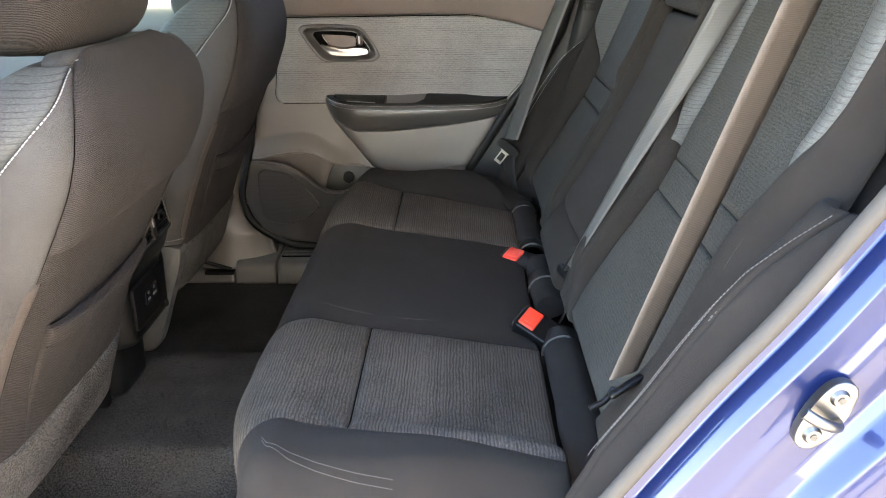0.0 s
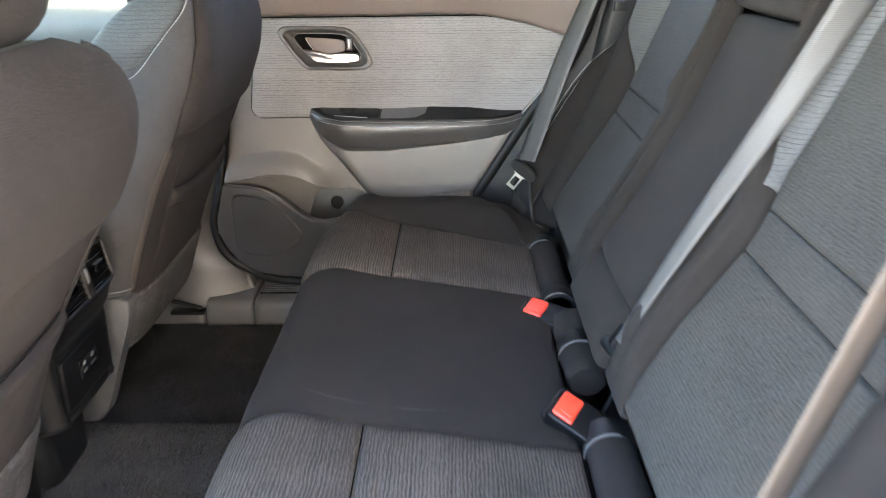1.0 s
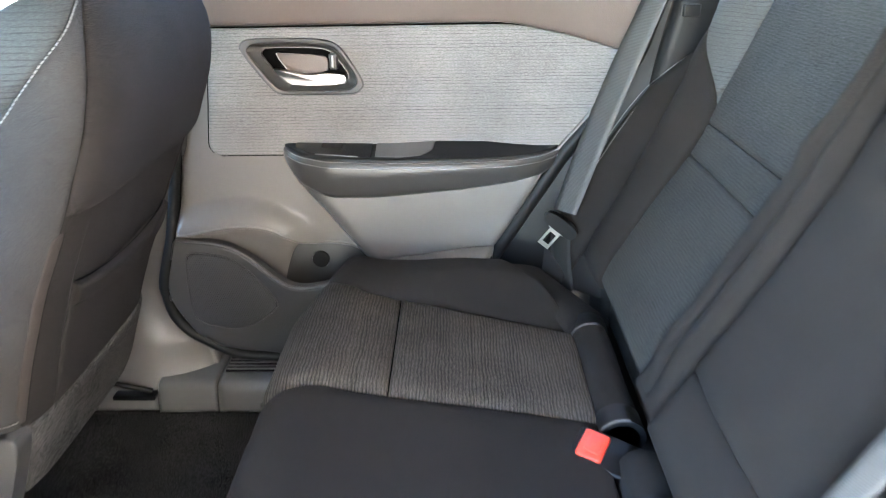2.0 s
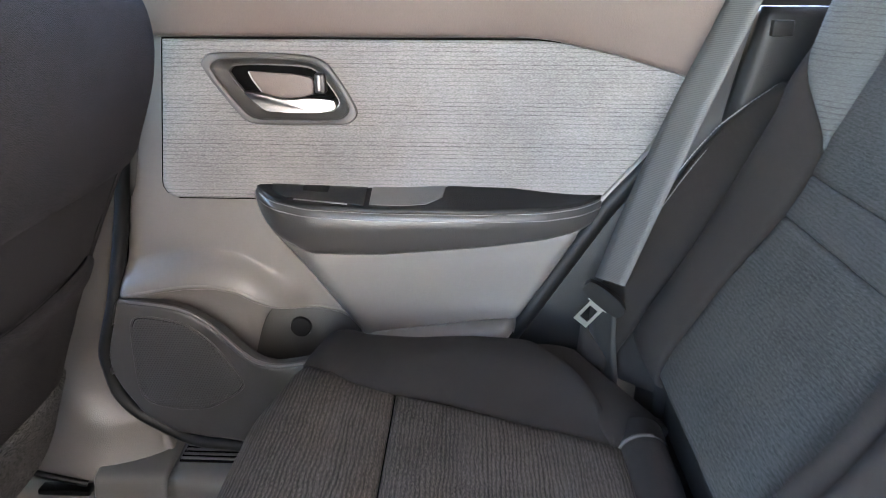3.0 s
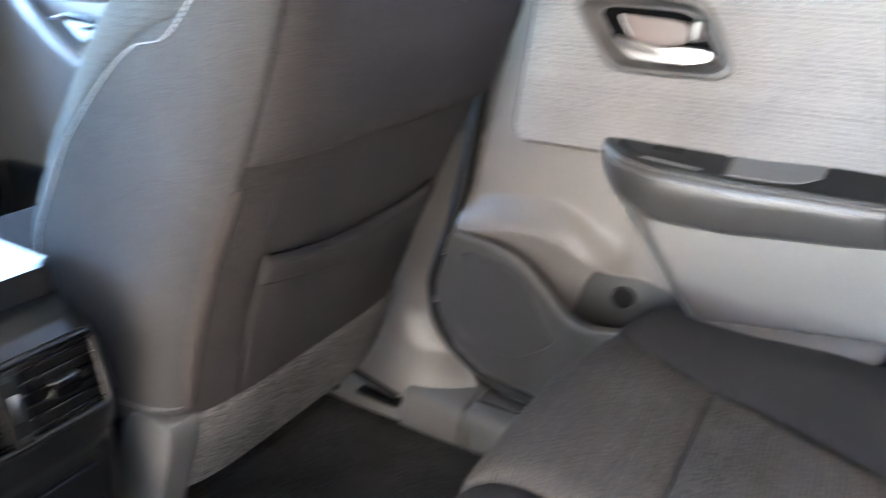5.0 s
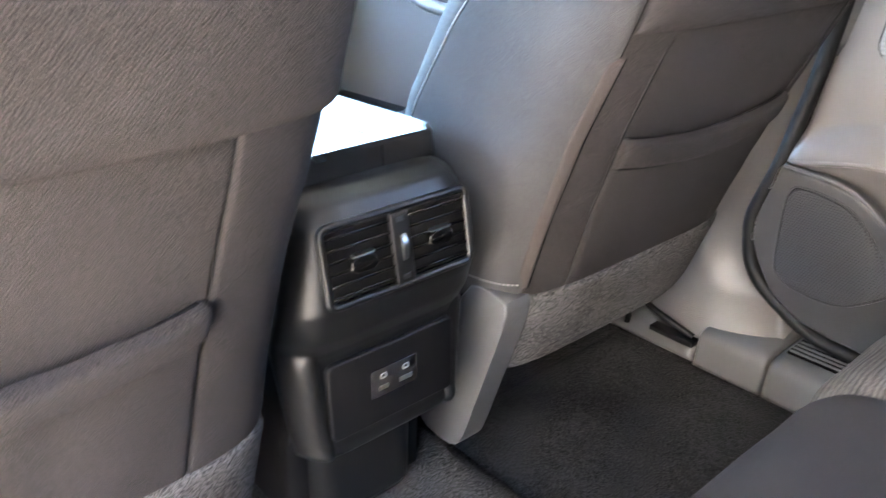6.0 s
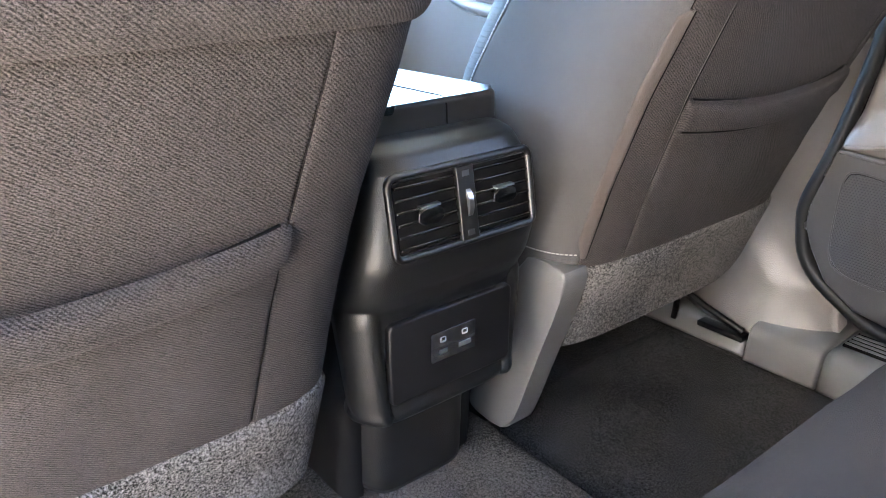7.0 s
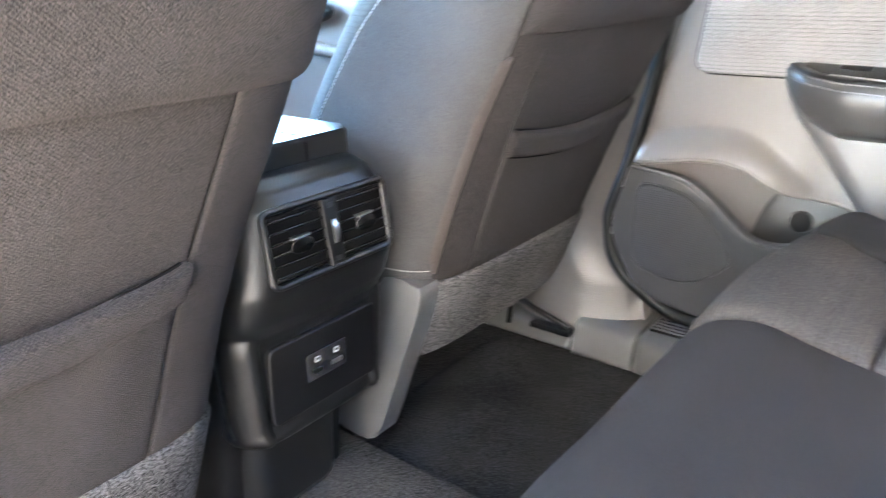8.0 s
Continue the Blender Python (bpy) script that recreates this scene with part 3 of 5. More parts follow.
slab("switch_mark", [(-0.218, 0.60), (-0.211, 0.60), (-0.211, 0.76), (-0.218, 0.76)], on_lid, 0.0046, 0.0062, M_CHROME, plate, 0.0002)
slab("plate_trim", [(-0.27, 0.10), (-0.19, 0.085), (-0.19, 0.125), (-0.27, 0.14)], on_lid, 0.0046, 0.0056, M_CHROME, plate, 0.0002)
# Pale plate paints the light that falls in the grip hollow.
slab("grip_recess", [(-0.158, 0.14), (-0.11, 0.12), (-0.075, 0.2), (-0.052, 0.45), (-0.045, 0.95), (-0.158, 0.95)], on_lid, 0.0, 0.0052, M_SILL, armrest, 0.001, label="pale grey plate painting the light in the grip hollow")

# door pull
HY = DY - 0.008
def funnel(name, rings, material_, parent, label=""):
    """Closed outlines (list of (x, z), y), each joined to the next; the last one is filled."""
    bm = bmesh.new()
    loops = [[bm.verts.new((x, y, z)) for x, z in o] for o, y in rings]
    n = len(loops[0])
    for a, b in zip(loops, loops[1:]):
        for i in range(n):
            bm.faces.new((a[i], a[(i + 1) % n], b[(i + 1) % n], b[i]))
    bm.faces.new(loops[-1])
    return part(name, bm, material_, parent, label, 40)


bezel = funnel("handle_bezel", [(shrink(rb, 1.0), HY + 0.012), (shrink(rb, 1.0), HY - 0.004), (shrink(rb, 0.985, 0.975), HY - 0.0075), (shrink(rb, 0.935, 0.905), HY - 0.0088), (shrink(rb, 0.89, 0.84), HY - 0.0072), (shrink(rb, 0.874, 0.82), HY - 0.003), (shrink(rb, 0.866, 0.81), HY + 0.030)], M_MID, door, "grey recessed handle surround")
cup = funnel("handle_cup", [(shrink(rb, 0.868, 0.812), HY - 0.002), (shrink(rb, 0.83, 0.765), HY + 0.004), (shrink(rb, 0.745, 0.67), HY + 0.010), (shrink(rb, 0.715, 0.635), HY + 0.013), (shrink(rb, 0.70, 0.62), HY + 0.028)], M_MID, bezel, "grey finger cup")
sweep("cup_rim", [(x, HY + 0.0125, z) for x, z in shrink(rb, 0.718, 0.638)], ring(0.0012, 6), M_STEEL, cup, up=(0, 1, 0), closed=True)
# inner bowl and the chrome lever
# Black plate paints the shade inside the finger cup.
slab("handle_bowl", shrink(rb, 0.70, 0.62), lambda a, b, c: (a, c, b), HY + 0.027, HY + 0.0165, M_VOID, bezel, 0.001)
slab("finger_hollow", rounded([(-0.334, 0.7415), (-0.334, 0.7415), (-0.248, 0.7365), (-0.240, 0.728), (-0.243, 0.703), (-0.312, 0.703), (-0.320, 0.712)], 1), lambda a, b, c: (a, c, b), HY + 0.020, HY + 0.013, M_VINYL, bezel, 0.002)
slab("handle_lever", rounded([(-0.342, 0.7135), (-0.336, 0.714), (-0.314, 0.709), (-0.273, 0.7005), (-0.252, 0.7055), (-0.212, 0.705), (-0.206, 0.694), (-0.212, 0.6845), (-0.306, 0.6845), (-0.316, 0.691)], 1), lambda a, b, c: (a, c, b), HY + 0.018, HY - 0.001, M_CHROME, bezel, 0.003, 4, "chrome door lever")
box("lever_pivot", (-0.238, HY + 0.002, 0.712), (-0.222, HY + 0.024, 0.740), M_DARK, bezel, 0.003)
box("pivot_cap", (-0.233, HY + 0.0, 0.716), (-0.229, HY + 0.02, 0.738), M_CHROME, bezel, 0.001)
sweep("hollow_rim", [(-0.335, HY + 0.013, 0.741), (-0.330, HY + 0.012, 0.730), (-0.317, HY + 0.011, 0.712)], ring(0.0012, 6), M_CHROME, bezel)


# dark undercut between the card and the pod
def shelf(u, v):
    x = mix(-0.562, mix(-0.362, -0.318, v), u)
    low = np.interp(x, [-0.57, -0.49, -0.458, -0.41, -0.366, -0.346, -0.32, -0.29, -0.262], [0.374, 0.364, 0.351, 0.315, 0.280, 0.300, 0.326, 0.340, 0.346])
    top = crest(x) + 0.001
    z = mix(np.minimum(low, top - 0.004), top, v)
    deep = mix(0.020, 0.006, smooth(-0.56, -0.44, x))
    y = DY - mix(deep, door_swell(x, crest(x)), smooth(0.0, 1.0, v) ** 1.2) + 0.003
    return x, y, z


quilt("undercut", shelf, 70, 16, M_TRIM, door, puff=0.0, edge=0.004, skirt=0.0, even=0, label="undercut above the speaker pod")


# speaker pod and pocket lip
def pod(u, v):
    x = mix(-0.60, 0.02, u)
    zt = pod_top(x)
    lo = np.interp(x, [-0.60, -0.58, -0.55, -0.50, -0.44, 0.1], [0.28, 0.228, 0.178, 0.145, 0.134, 0.132])
    z = mix(lo, zt, v)
    fe = front_edge(z)
    x = np.maximum(x, fe + 0.004)
    y = DY - pod_reach(x) + 0.030 * smooth(0.30, 0.12, z) * smooth(-0.45, -0.25, x)
    return x, y, z


podo = quilt("speaker_pod", pod, 130, 50, M_DARK, door, puff=0.008, edge=0.007, skirt=0.016, even=0.3, label="dark grey plastic speaker pod and pocket lip")
gr = rounded([(-0.545, 0.355), (-0.528, 0.364), (-0.47, 0.355), (-0.442, 0.340), (-0.387, 0.287), (-0.368, 0.262), (-0.380, 0.244), (-0.406, 0.222), (-0.437, 0.200), (-0.480, 0.196), (-0.533, 0.206), (-0.549, 0.228), (-0.548, 0.308)], 2)
gc = (-0.465, 0.277)
grow = lambda o, k: [(gc[0] + (a - gc[0]) * k, gc[1] + (b - gc[1]) * k) for a, b in o]
PY = DY - 0.044                               # the pod's face round the grille
on_face = lambda a, b, c: (a, c - (pod_reach(a) - 0.036), b)
slab("grille_gap", grow(gr, 1.016), on_face, PY + 0.006, PY - 0.0006, M_VOID, podo, 0.0003, label="dark gap round the grille")
# Lip of the same dark plastic, coloured lighter for its highlight.
sweep("pod_lip", [(x, DY - float(pod_reach(x)) - 0.004, float(pod_top(x)) - 0.0005) for x in np.linspace(-0.562, -0.19, 80)], ring(0.0032, 8), M_MID, podo, up=(0, 1, 0), label="lighter lip painting the highlight on the pod edge")
sweep("grille_rim", [on_face(a, b, PY - 0.0012) for a, b in grow(gr, 1.035)], ring(0.0015, 8), M_DARK, podo, up=(0, 1, 0), closed=True, label="raised rim round the grille")
grille = slab("speaker_grille", gr, on_face, PY + 0.006, PY - 0.004, M_GRILLE, podo, 0.003, label="perforated speaker grille")
for k, (dx, dz, w, h) in enumerate([(0.0, 0.004, 0.014, 0.0025), (0.004, -0.003, 0.011, 0.0025), (-0.006, -0.006, 0.004, 0.006)]):
    box("speaker_badge", (-0.460 + dx - w / 2, PY - 0.0055, 0.262 + dz - h / 2), (-0.460 + dx + w / 2, PY - 0.003, 0.262 + dz + h / 2), M_STEEL, grille, 0.0005)
slab("pocket_liner", rounded([(-0.39, 0.27), (-0.375, 0.345), (-0.31, 0.384), (-0.215, 0.384), (-0.160, 0.345), (-0.16, 0.26), (-0.297, 0.235)], 1), lambda p, q, r: (p, r, q), DY + 0.034, DY + 0.016, M_DARK, door, 0.006, label="black lining of the door pocket")
bm = bmesh.new()
bmesh.ops.create_cone(bm, cap_ends=True, segments=32, radius1=0.019, radius2=0.017, depth=0.006, matrix=Matrix.Translation((-0.289, DY + 0.0145, 0.322)) @ pose(0, 0, 0, 90, 0, 0))
part("pocket_disc", bm, M_BLACK, door, "round black pad in the door pocket")

# door seals
edge_line = [(front_edge(z) - 0.008, DY - 0.002 - 0.03 * float(1 - smooth(0.30, 0.55, z)), z) for z in np.linspace(0.95, 0.155, 60)] + [(x, DY - 0.035, z) for x, z in ((-0.475, 0.128), (-0.40, 0.119), (-0.2, 0.117))]
sweep("seal", spline(edge_line, 90), ring(0.012, 10), M_RUBBER, door, up=(0, 1, 0), label="black rubber door seal")
rear_line = [(rear_edge(z) + 0.010, DY - 0.008, z) for z in np.linspace(0.15, 0.95, 40)]
sweep("seal", spline(rear_line, 70), ring(0.016, 10), M_RUBBER, door, up=(0, 1, 0), label="black rubber door seal")
sweep("trim_edge", spline([(p[0] - 0.017, p[1] - 0.004, p[2]) for p in rear_line[8:30]], 40), ring(0.005, 8), M_TRIM, door, up=(0, 1, 0))

# ---------------------------------------------------------------- far side: sill, pillars
def far_sill(u, v):
    x = mix(-0.64, 0.10, u)
    s = v * 0.16
    y = np.interp(s, [0, 0.055, 0.075, 0.16], [2.102, 2.113, 2.124, 2.255])
    z = np.interp(s, [0, 0.055, 0.075, 0.16], [0.015, 0.070, 0.078, 0.086])
    return x, y, z


sill = thing("sill_trim", (-0.3, 2.15, 0.02), "pale grey plastic scuff trim along the door sill", "sill trim", kind="structure")
for a, b in ((0.0, 0.168), (0.172, 1.0)):
    quilt("scuff_plate", lambda u, v: far_sill(mix(a, b, u), v), 20, 20, M_SILL, sill, puff=0.004, edge=0.006, skirt=0.02)
# Solid black box under the slats paints the shade inside the vent.
vent_bed = box("vent_bed", (-0.505, 2.150, 0.083), (-0.398, 2.212, 0.0875), M_VOID, sill, 0.001, label="black box painting the shade of the sill vent opening")
for k in range(5):
    box("slat", (-0.503, 2.153 + k * 0.0122, 0.087), (-0.400, 2.1570 + k * 0.0122, 0.0905), M_SILL, vent_bed, 0.0008)


def low_sill(u, v):
    x = mix(-1.45, -0.645, u)
    s = v * 0.12
    k = smooth(-0.70, -0.66, x)
    y = np.interp(s, [0, 0.035, 0.05, 0.12], [2.105, 2.118, 2.128, 2.255]) + 0.0 * k
    z = np.interp(s, [0, 0.035, 0.05, 0.12], [0.018, 0.044, 0.050, 0.054])
    return x, y, z


quilt("front_scuff_plate", low_sill, 40, 20, M_SILL, sill, puff=0.004, edge=0.006, skirt=0.02)


# lower trim of the pillar between the doors
def pillar(u, v):
    z = mix(0.056, 0.60, v)
    flare = 0.07 * np.exp(-((z - 0.05) / 0.06)) 
    xr = front_edge(np.maximum(z, 0.155)) - 0.020 + 0.045 * np.exp(-((z - 0.05) / 0.035))
    xf = -0.76 - 0.9 * flare
    x = mix(xf, xr, u)
    y = 2.205 - 0.050 * np.sin(np.pi * np.clip(u * 1.05, 0, 1)) ** 0.8 - 0.5 * flare
    return x, y, z


pil = thing("pillar_trim", (-0.66, 2.17, 0.06), "grey plastic lower trim of the door pillar", "pillar trim", kind="structure")
quilt("pillar_cover", pillar, 40, 60, M_PILLAR, pil, puff=0.004, edge=0.01, skirt=0.03)
quilt("pillar_upper", lambda u, v: (mix(-0.74, -0.49, u), 2.21 - 0.03 * np.sin(np.pi * u) - 0.14 * v ** 1.5, mix(0.55, 1.24, v)), 16, 20, M_DARK, pil, puff=0.004, edge=0.01, skirt=0.03)
# lap belt anchor by the sill
anch = thing("belt_slider", (-0.70, 2.11, 0.055), "black metal belt rail by the floor trim", "belt anchor")
sweep("rail", spline([(-0.78, 2.095, 0.045), (-0.77, 2.10, 0.10), (-0.72, 2.105, 0.085), (-0.655, 2.118, 0.058)], 24), ring(0.006, 8), M_BLACK, anch)
# Solid black box paints the shade inside the belt slot.
box("slot_shadow_box", (-0.735, 2.100, 0.045), (-0.645, 2.125, 0.056), M_BLACK, anch, 0.003)

# ---------------------------------------------------------------- trim behind the rear doors (both sides)
seal_x = curve_at([0.06, 0.20, 0.30, 0.45, 0.575, 0.667, 0.76, 0.80, 0.95, 1.10], [-0.10, 0.02, 0.085, 0.182, 0.261, 0.327, 0.384, 0.408, 0.47, 0.50])
stitch_x = curve_at([0.38, 0.468, 0.535, 0.60, 0.64, 0.68, 0.712, 0.742], [0.165, 0.203, 0.246, 0.283, 0.308, 0.338, 0.375, 0.415])
face_x = curve_at([0.28, 0.33, 0.42, 0.50, 0.60, 0.70, 0.80, 0.90, 1.0], [0.180, 0.210, 0.262, 0.313, 0.370, 0.418, 0.457, 0.490, 0.52])


def rear_side(s):
    """s: +1 for the far side, -1 for the near side."""
    yy = lambda d: CL + s * d
    t = thing("wheel_arch_trim", (0.3, yy(0.74), 0.2), "dark grey plastic trim over the wheel arch beside the rear bench", "side trim", kind="structure")

    def arch(u, v):
        z = mix(0.16, 0.835 if s > 0 else 0.92, v)
        xo = (rear_edge(z) + 0.022) if s > 0 else (seal_x(z) + 0.020)
        xi = np.maximum(stitch_x(z) + 0.035, xo + 0.03)
        x = np.where(u < 0.6, mix(xo, xi, u / 0.6), xi + 0.6 * (u - 0.6))
        y = yy(np.interp(u, [0, 0.12, 0.6, 0.68, 1], [0.752, 0.748, 0.735, 0.775, 0.790]))
        return x, y, z
    quilt("arch_cover", arch, 24, 60, M_ARCH, t, puff=0.006, edge=0.014, skirt=0.0, flip=s < 0)
    if s > 0:
        quilt("quarter_trim", lambda u, v: (mix(0.345 + 0.03 * v, 1.15, u), yy(0.724 - 0.004 * v), mix(0.68, 0.836, v)), 20, 8, M_ARCH, t, puff=0.006, edge=0.01, skirt=0.02, flip=s < 0)
    if s > 0:
        box("clip_cover", (0.385, yy(0.706), 0.799), (0.413, yy(0.720), 0.820), M_ARCH, t, 0.002)
    return t


rear_side(1)
rear_side(-1)

# ---------------------------------------------------------------- near door opening: blue jamb, seal, striker
jamb = thing("door_jamb", (0.2, 0.62, 0.1), "blue metallic painted rear door jamb with pressed ridges", "car body", kind="structure")


def jamb_skin(u, v):
    """v runs from the seal outwards and backwards."""
    z = mix(0.02, 1.10, u)
    x = seal_x(z) + 0.020
    dz = 0.004
    tx, tz = (seal_x(z + dz) - seal_x(z - dz)) / (2 * dz), 1.0
    l = np.hypot(tx, tz)
    nx, nz = 1.0 / l, -tx / l
    out = np.interp(v, [0, 0.10, 0.16, 0.22, 0.50, 0.56, 0.64, 0.80, 0.86, 1.0], [0.004, 0.018, 0.024, 0.032, 0.090, 0.102, 0.112, 0.150, 0.165, 0.21])
    y = np.interp(v, [0, 0.10, 0.16, 0.22, 0.50, 0.56, 0.64, 0.80, 0.86, 1.0], [0.690, 0.684, 0.668, 0.658, 0.640, 0.632, 0.612, 0.600, 0.580, 0.555])
    y = y - 0.0025 * np.exp(-((v - 0.37) / 0.04) ** 2) - 0.002 * np.exp(-((v - 0.70) / 0.03) ** 2)
    return x + nx * out, y, z + nz * out


quilt("jamb_panel", jamb_skin, 90, 90, M_PAINT, jamb, puff=0, skirt=0.0, even=0, flip=False)
quilt("quarter_panel", lambda u, v: (jamb_skin(u, np.ones_like(v))[0] + v * 0.9, 0.555 - 0.03 * np.sin(v * 2.5) + 0.04 * v, jamb_skin(u, np.ones_like(v))[2]), 40, 16, M_PAINT, jamb, puff=0, skirt=0.0)
sweep("door_opening_seal", spline([(seal_x(z) + 0.020, 0.686, z) for z in np.linspace(0.04, 1.12, 40)], 110), ring(0.0088, 12), M_SEAL, jamb, up=(0, 1, 0), label="beige-grey flocked weatherstrip")

striker = thing("door_striker", (0.371, 0.645, 0.593), "zinc-plated steel door striker bolted to the jamb", "striker")
SP = pose(0.371, 0.636, 0.593, 0, 0, 0) @ pose(0, 0, 0, 0, 24, 0)


def on_striker(a, b, c):
    return SP @ Vector((a, -c, b))


slab("base_plate", rounded([(-0.013, -0.037), (0.011, -0.037), (0.019, -0.006), (0.015, 0.037), (-0.010, 0.037), (-0.018, 0.006)], 2), on_striker, -0.006, 0.004, M_STEEL, striker, 0.0015)
for b in (-0.021, 0.021):
    bm = bmesh.new()
    bmesh.ops.create_cone(bm, cap_ends=True, segments=20, radius1=0.0085, radius2=0.0066, depth=0.004, matrix=SP @ Matrix.Translation((0, -0.006, b)) @ pose(0, 0, 0, 90, 0, 0))
    bolt = part("bolt", bm, M_STEEL, striker)
    bm = bmesh.new()
    bmesh.ops.create_cone(bm, cap_ends=True, segments=6, radius1=0.0036, radius2=0.0036, depth=0.0012, matrix=SP @ Matrix.Translation((0, -0.0083, b)) @ pose(0, 0, 0, 90, 0, 0))
    part("bolt_socket", bm, M_DARK, bolt)
sweep("loop", spline([(0.382, 0.634, 0.586), (0.377, 0.622, 0.590), (0.366, 0.613, 0.597), (0.353, 0.610, 0.604), (0.341, 0.613, 0.611)], 24), ring(0.0052, 12), M_STEEL, striker)

# body round the near opening and the far window frames
shell = thing("body_shell", (0, 0.62, 0.0), "blue painted car body frame round the door openings", "car body", kind="structure")
box("rocker", (-2.4, 0.60, -0.18), (0.0, 0.745, 0.045), M_PAINT, shell, 0.03)
box("rocker", (-2.4, 2.17, -0.18), (0.35, 2.33, 0.045), M_PAINT, shell, 0.03)
quilt("near_pillar", lambda u, v: (mix(-0.66, -0.54, u) + 0.10 * v, 0.70 - 0.04 * np.sin(np.pi * u) + 0.12 * v ** 2, mix(0.03, 1.24, v)), 14, 24, M_PAINT, shell, puff=0.006, edge=0.02, skirt=0.06)
for s in (-1, 1):
    sweep("roof_rail", spline([(-1.5, CL + s * 0.66, 1.02), (-1.0, CL + s * 0.66, 1.24), (-0.2, CL + s * 0.63, 1.29), (0.6, CL + s * 0.63, 1.27), (1.25, CL + s * 0.62, 1.16)], 40), ring(0.05, 12), M_ROOF, shell)
    sweep("roof_rail", spline([(-1.5, CL + s * 0.66, 1.02), (-2.4, CL + s * 0.68, 0.74)], 10), ring(0.04, 12), M_ROOF, shell)
    sweep("rear_pillar", spline([(0.95, CL + s * 0.64, 0.88), (1.1, CL + s * 0.62, 1.05), (1.25, CL + s * 0.60, 1.2)], 14), ring(0.07, 12), M_ROOF, shell)
box("tailgate", (1.28, 0.72, -0.1), (1.34, 2.17, 0.88), M_DARK, shell, 0.02)
quilt("rear_glass", lambda u, v: (mix(1.31, 1.10, v), mix(0.78, 2.11, u), mix(0.86, 1.245, v)), 12, 8, M_PRIVACY, shell, puff=0, skirt=0.004, label="tinted glass of the tailgate")
box("load_floor", (0.45, 0.72, 0.30), (1.30, 2.17, 0.33), M_CARPET, shell, 0.005)
box("inner_liner", (-2.4, 2.262, 0.03), (1.29, 2.282, 0.85), M_BLACK, shell, 0.004)
box("far_front_skin", (-2.4, 2.285, -0.1), (-0.66, 2.33, 0.86), M_PAINT, shell, 0.015)
box("far_rear_skin", (-0.65, 2.285, -0.1), (1.30, 2.33, 0.86), M_PAINT, shell, 0.015)

# ---------------------------------------------------------------- rear bench: cushion
prof_s = np.array([(-0.255, 0.16), (-0.275, 0.24), (-0.279, 0.30), (-0.271, 0.340), (-0.247, 0.364), (-0.210, 0.373), (-0.16, 0.364), (-0.10, 0.353), (0.0, 0.338), (0.10, 0.322), (0.190, 0.306)])
_ps = spline([(a, 0, b) for a, b in prof_s], 120)
_pl = np.concatenate([[0], np.cumsum(np.linalg.norm(np.diff(_ps, axis=0), axis=1))])
_pl /= _pl[-1]


def cushion_at(y, k, lift=0.0):
    """k: 0 below the front edge, 1 at the backrest."""
    x, z = np.interp(k, _pl, _ps[:, 0]), np.interp(k, _pl, _ps[:, 2])
    d = np.abs(y - CL)
    z = z + (0.013 + 0.036 * smooth(0.40, 0.85, k)) * smooth(0.49, 0.58, d) * smooth(0.1, 0.3, k) - 0.06 * smooth(0.61, 0.68, d)
    x = x + 0.060 * smooth(0.42, 0.67, d) * (1 - smooth(0.25, 0.5, k))
    return x, y, z + lift


def k_of_x(x):
    i = len(_ps) // 4
    return float(np.interp(x, _ps[i:, 0], _pl[i:]))


bench = thing("rear_bench_seat", (0, CL, 0.05), "dark grey cloth rear bench seat with ribbed brown-grey inserts", "car seat")
K_SEAM = k_of_x(-0.105)
K_CUT = k_of_x(0.075)               # where the bolster ends beside the door
in_edge = lambda k: 0.232 + 0.0 * k


def out_edge(k, s=1):
    if s > 0:
        return np.interp(k, [0, 0.30, 0.36, 0.44, 0.52, 0.66, 0.76, 1.0], [0.565, 0.552, 0.532, 0.518, 0.509, 0.503, 0.491, 0.473])
    return np.interp(k, [0, 0.30, 0.40, 0.52, 0.66, 0.85, 1.0], [0.548, 0.545, 0.527, 0.534, 0.552, 0.578, 0.588])


_waves = np.random.RandomState(4).uniform(-1, 1, (9, 4))


def crumple(u, v, P):
    """Slight unevenness of stuffed cloth."""
    out = 0
    for a, b, c, f in _waves:
        k = 22 + 60 * abs(f)
        out = out + np.sin(k * (a * P[..., 0] + b * P[..., 1] + c * P[..., 2]) * 1.4 + 9 * f) * 12 / k
    return 0.0007 * out
quilt("centre_cover", lambda u, v: cushion_at(mix(CL - in_edge(v), CL + in_edge(v), u), v), 60, 90, M_SEAT, bench, puff=0.009, edge=0.03, flip=True, relief=crumple, label="smooth dark centre cover")
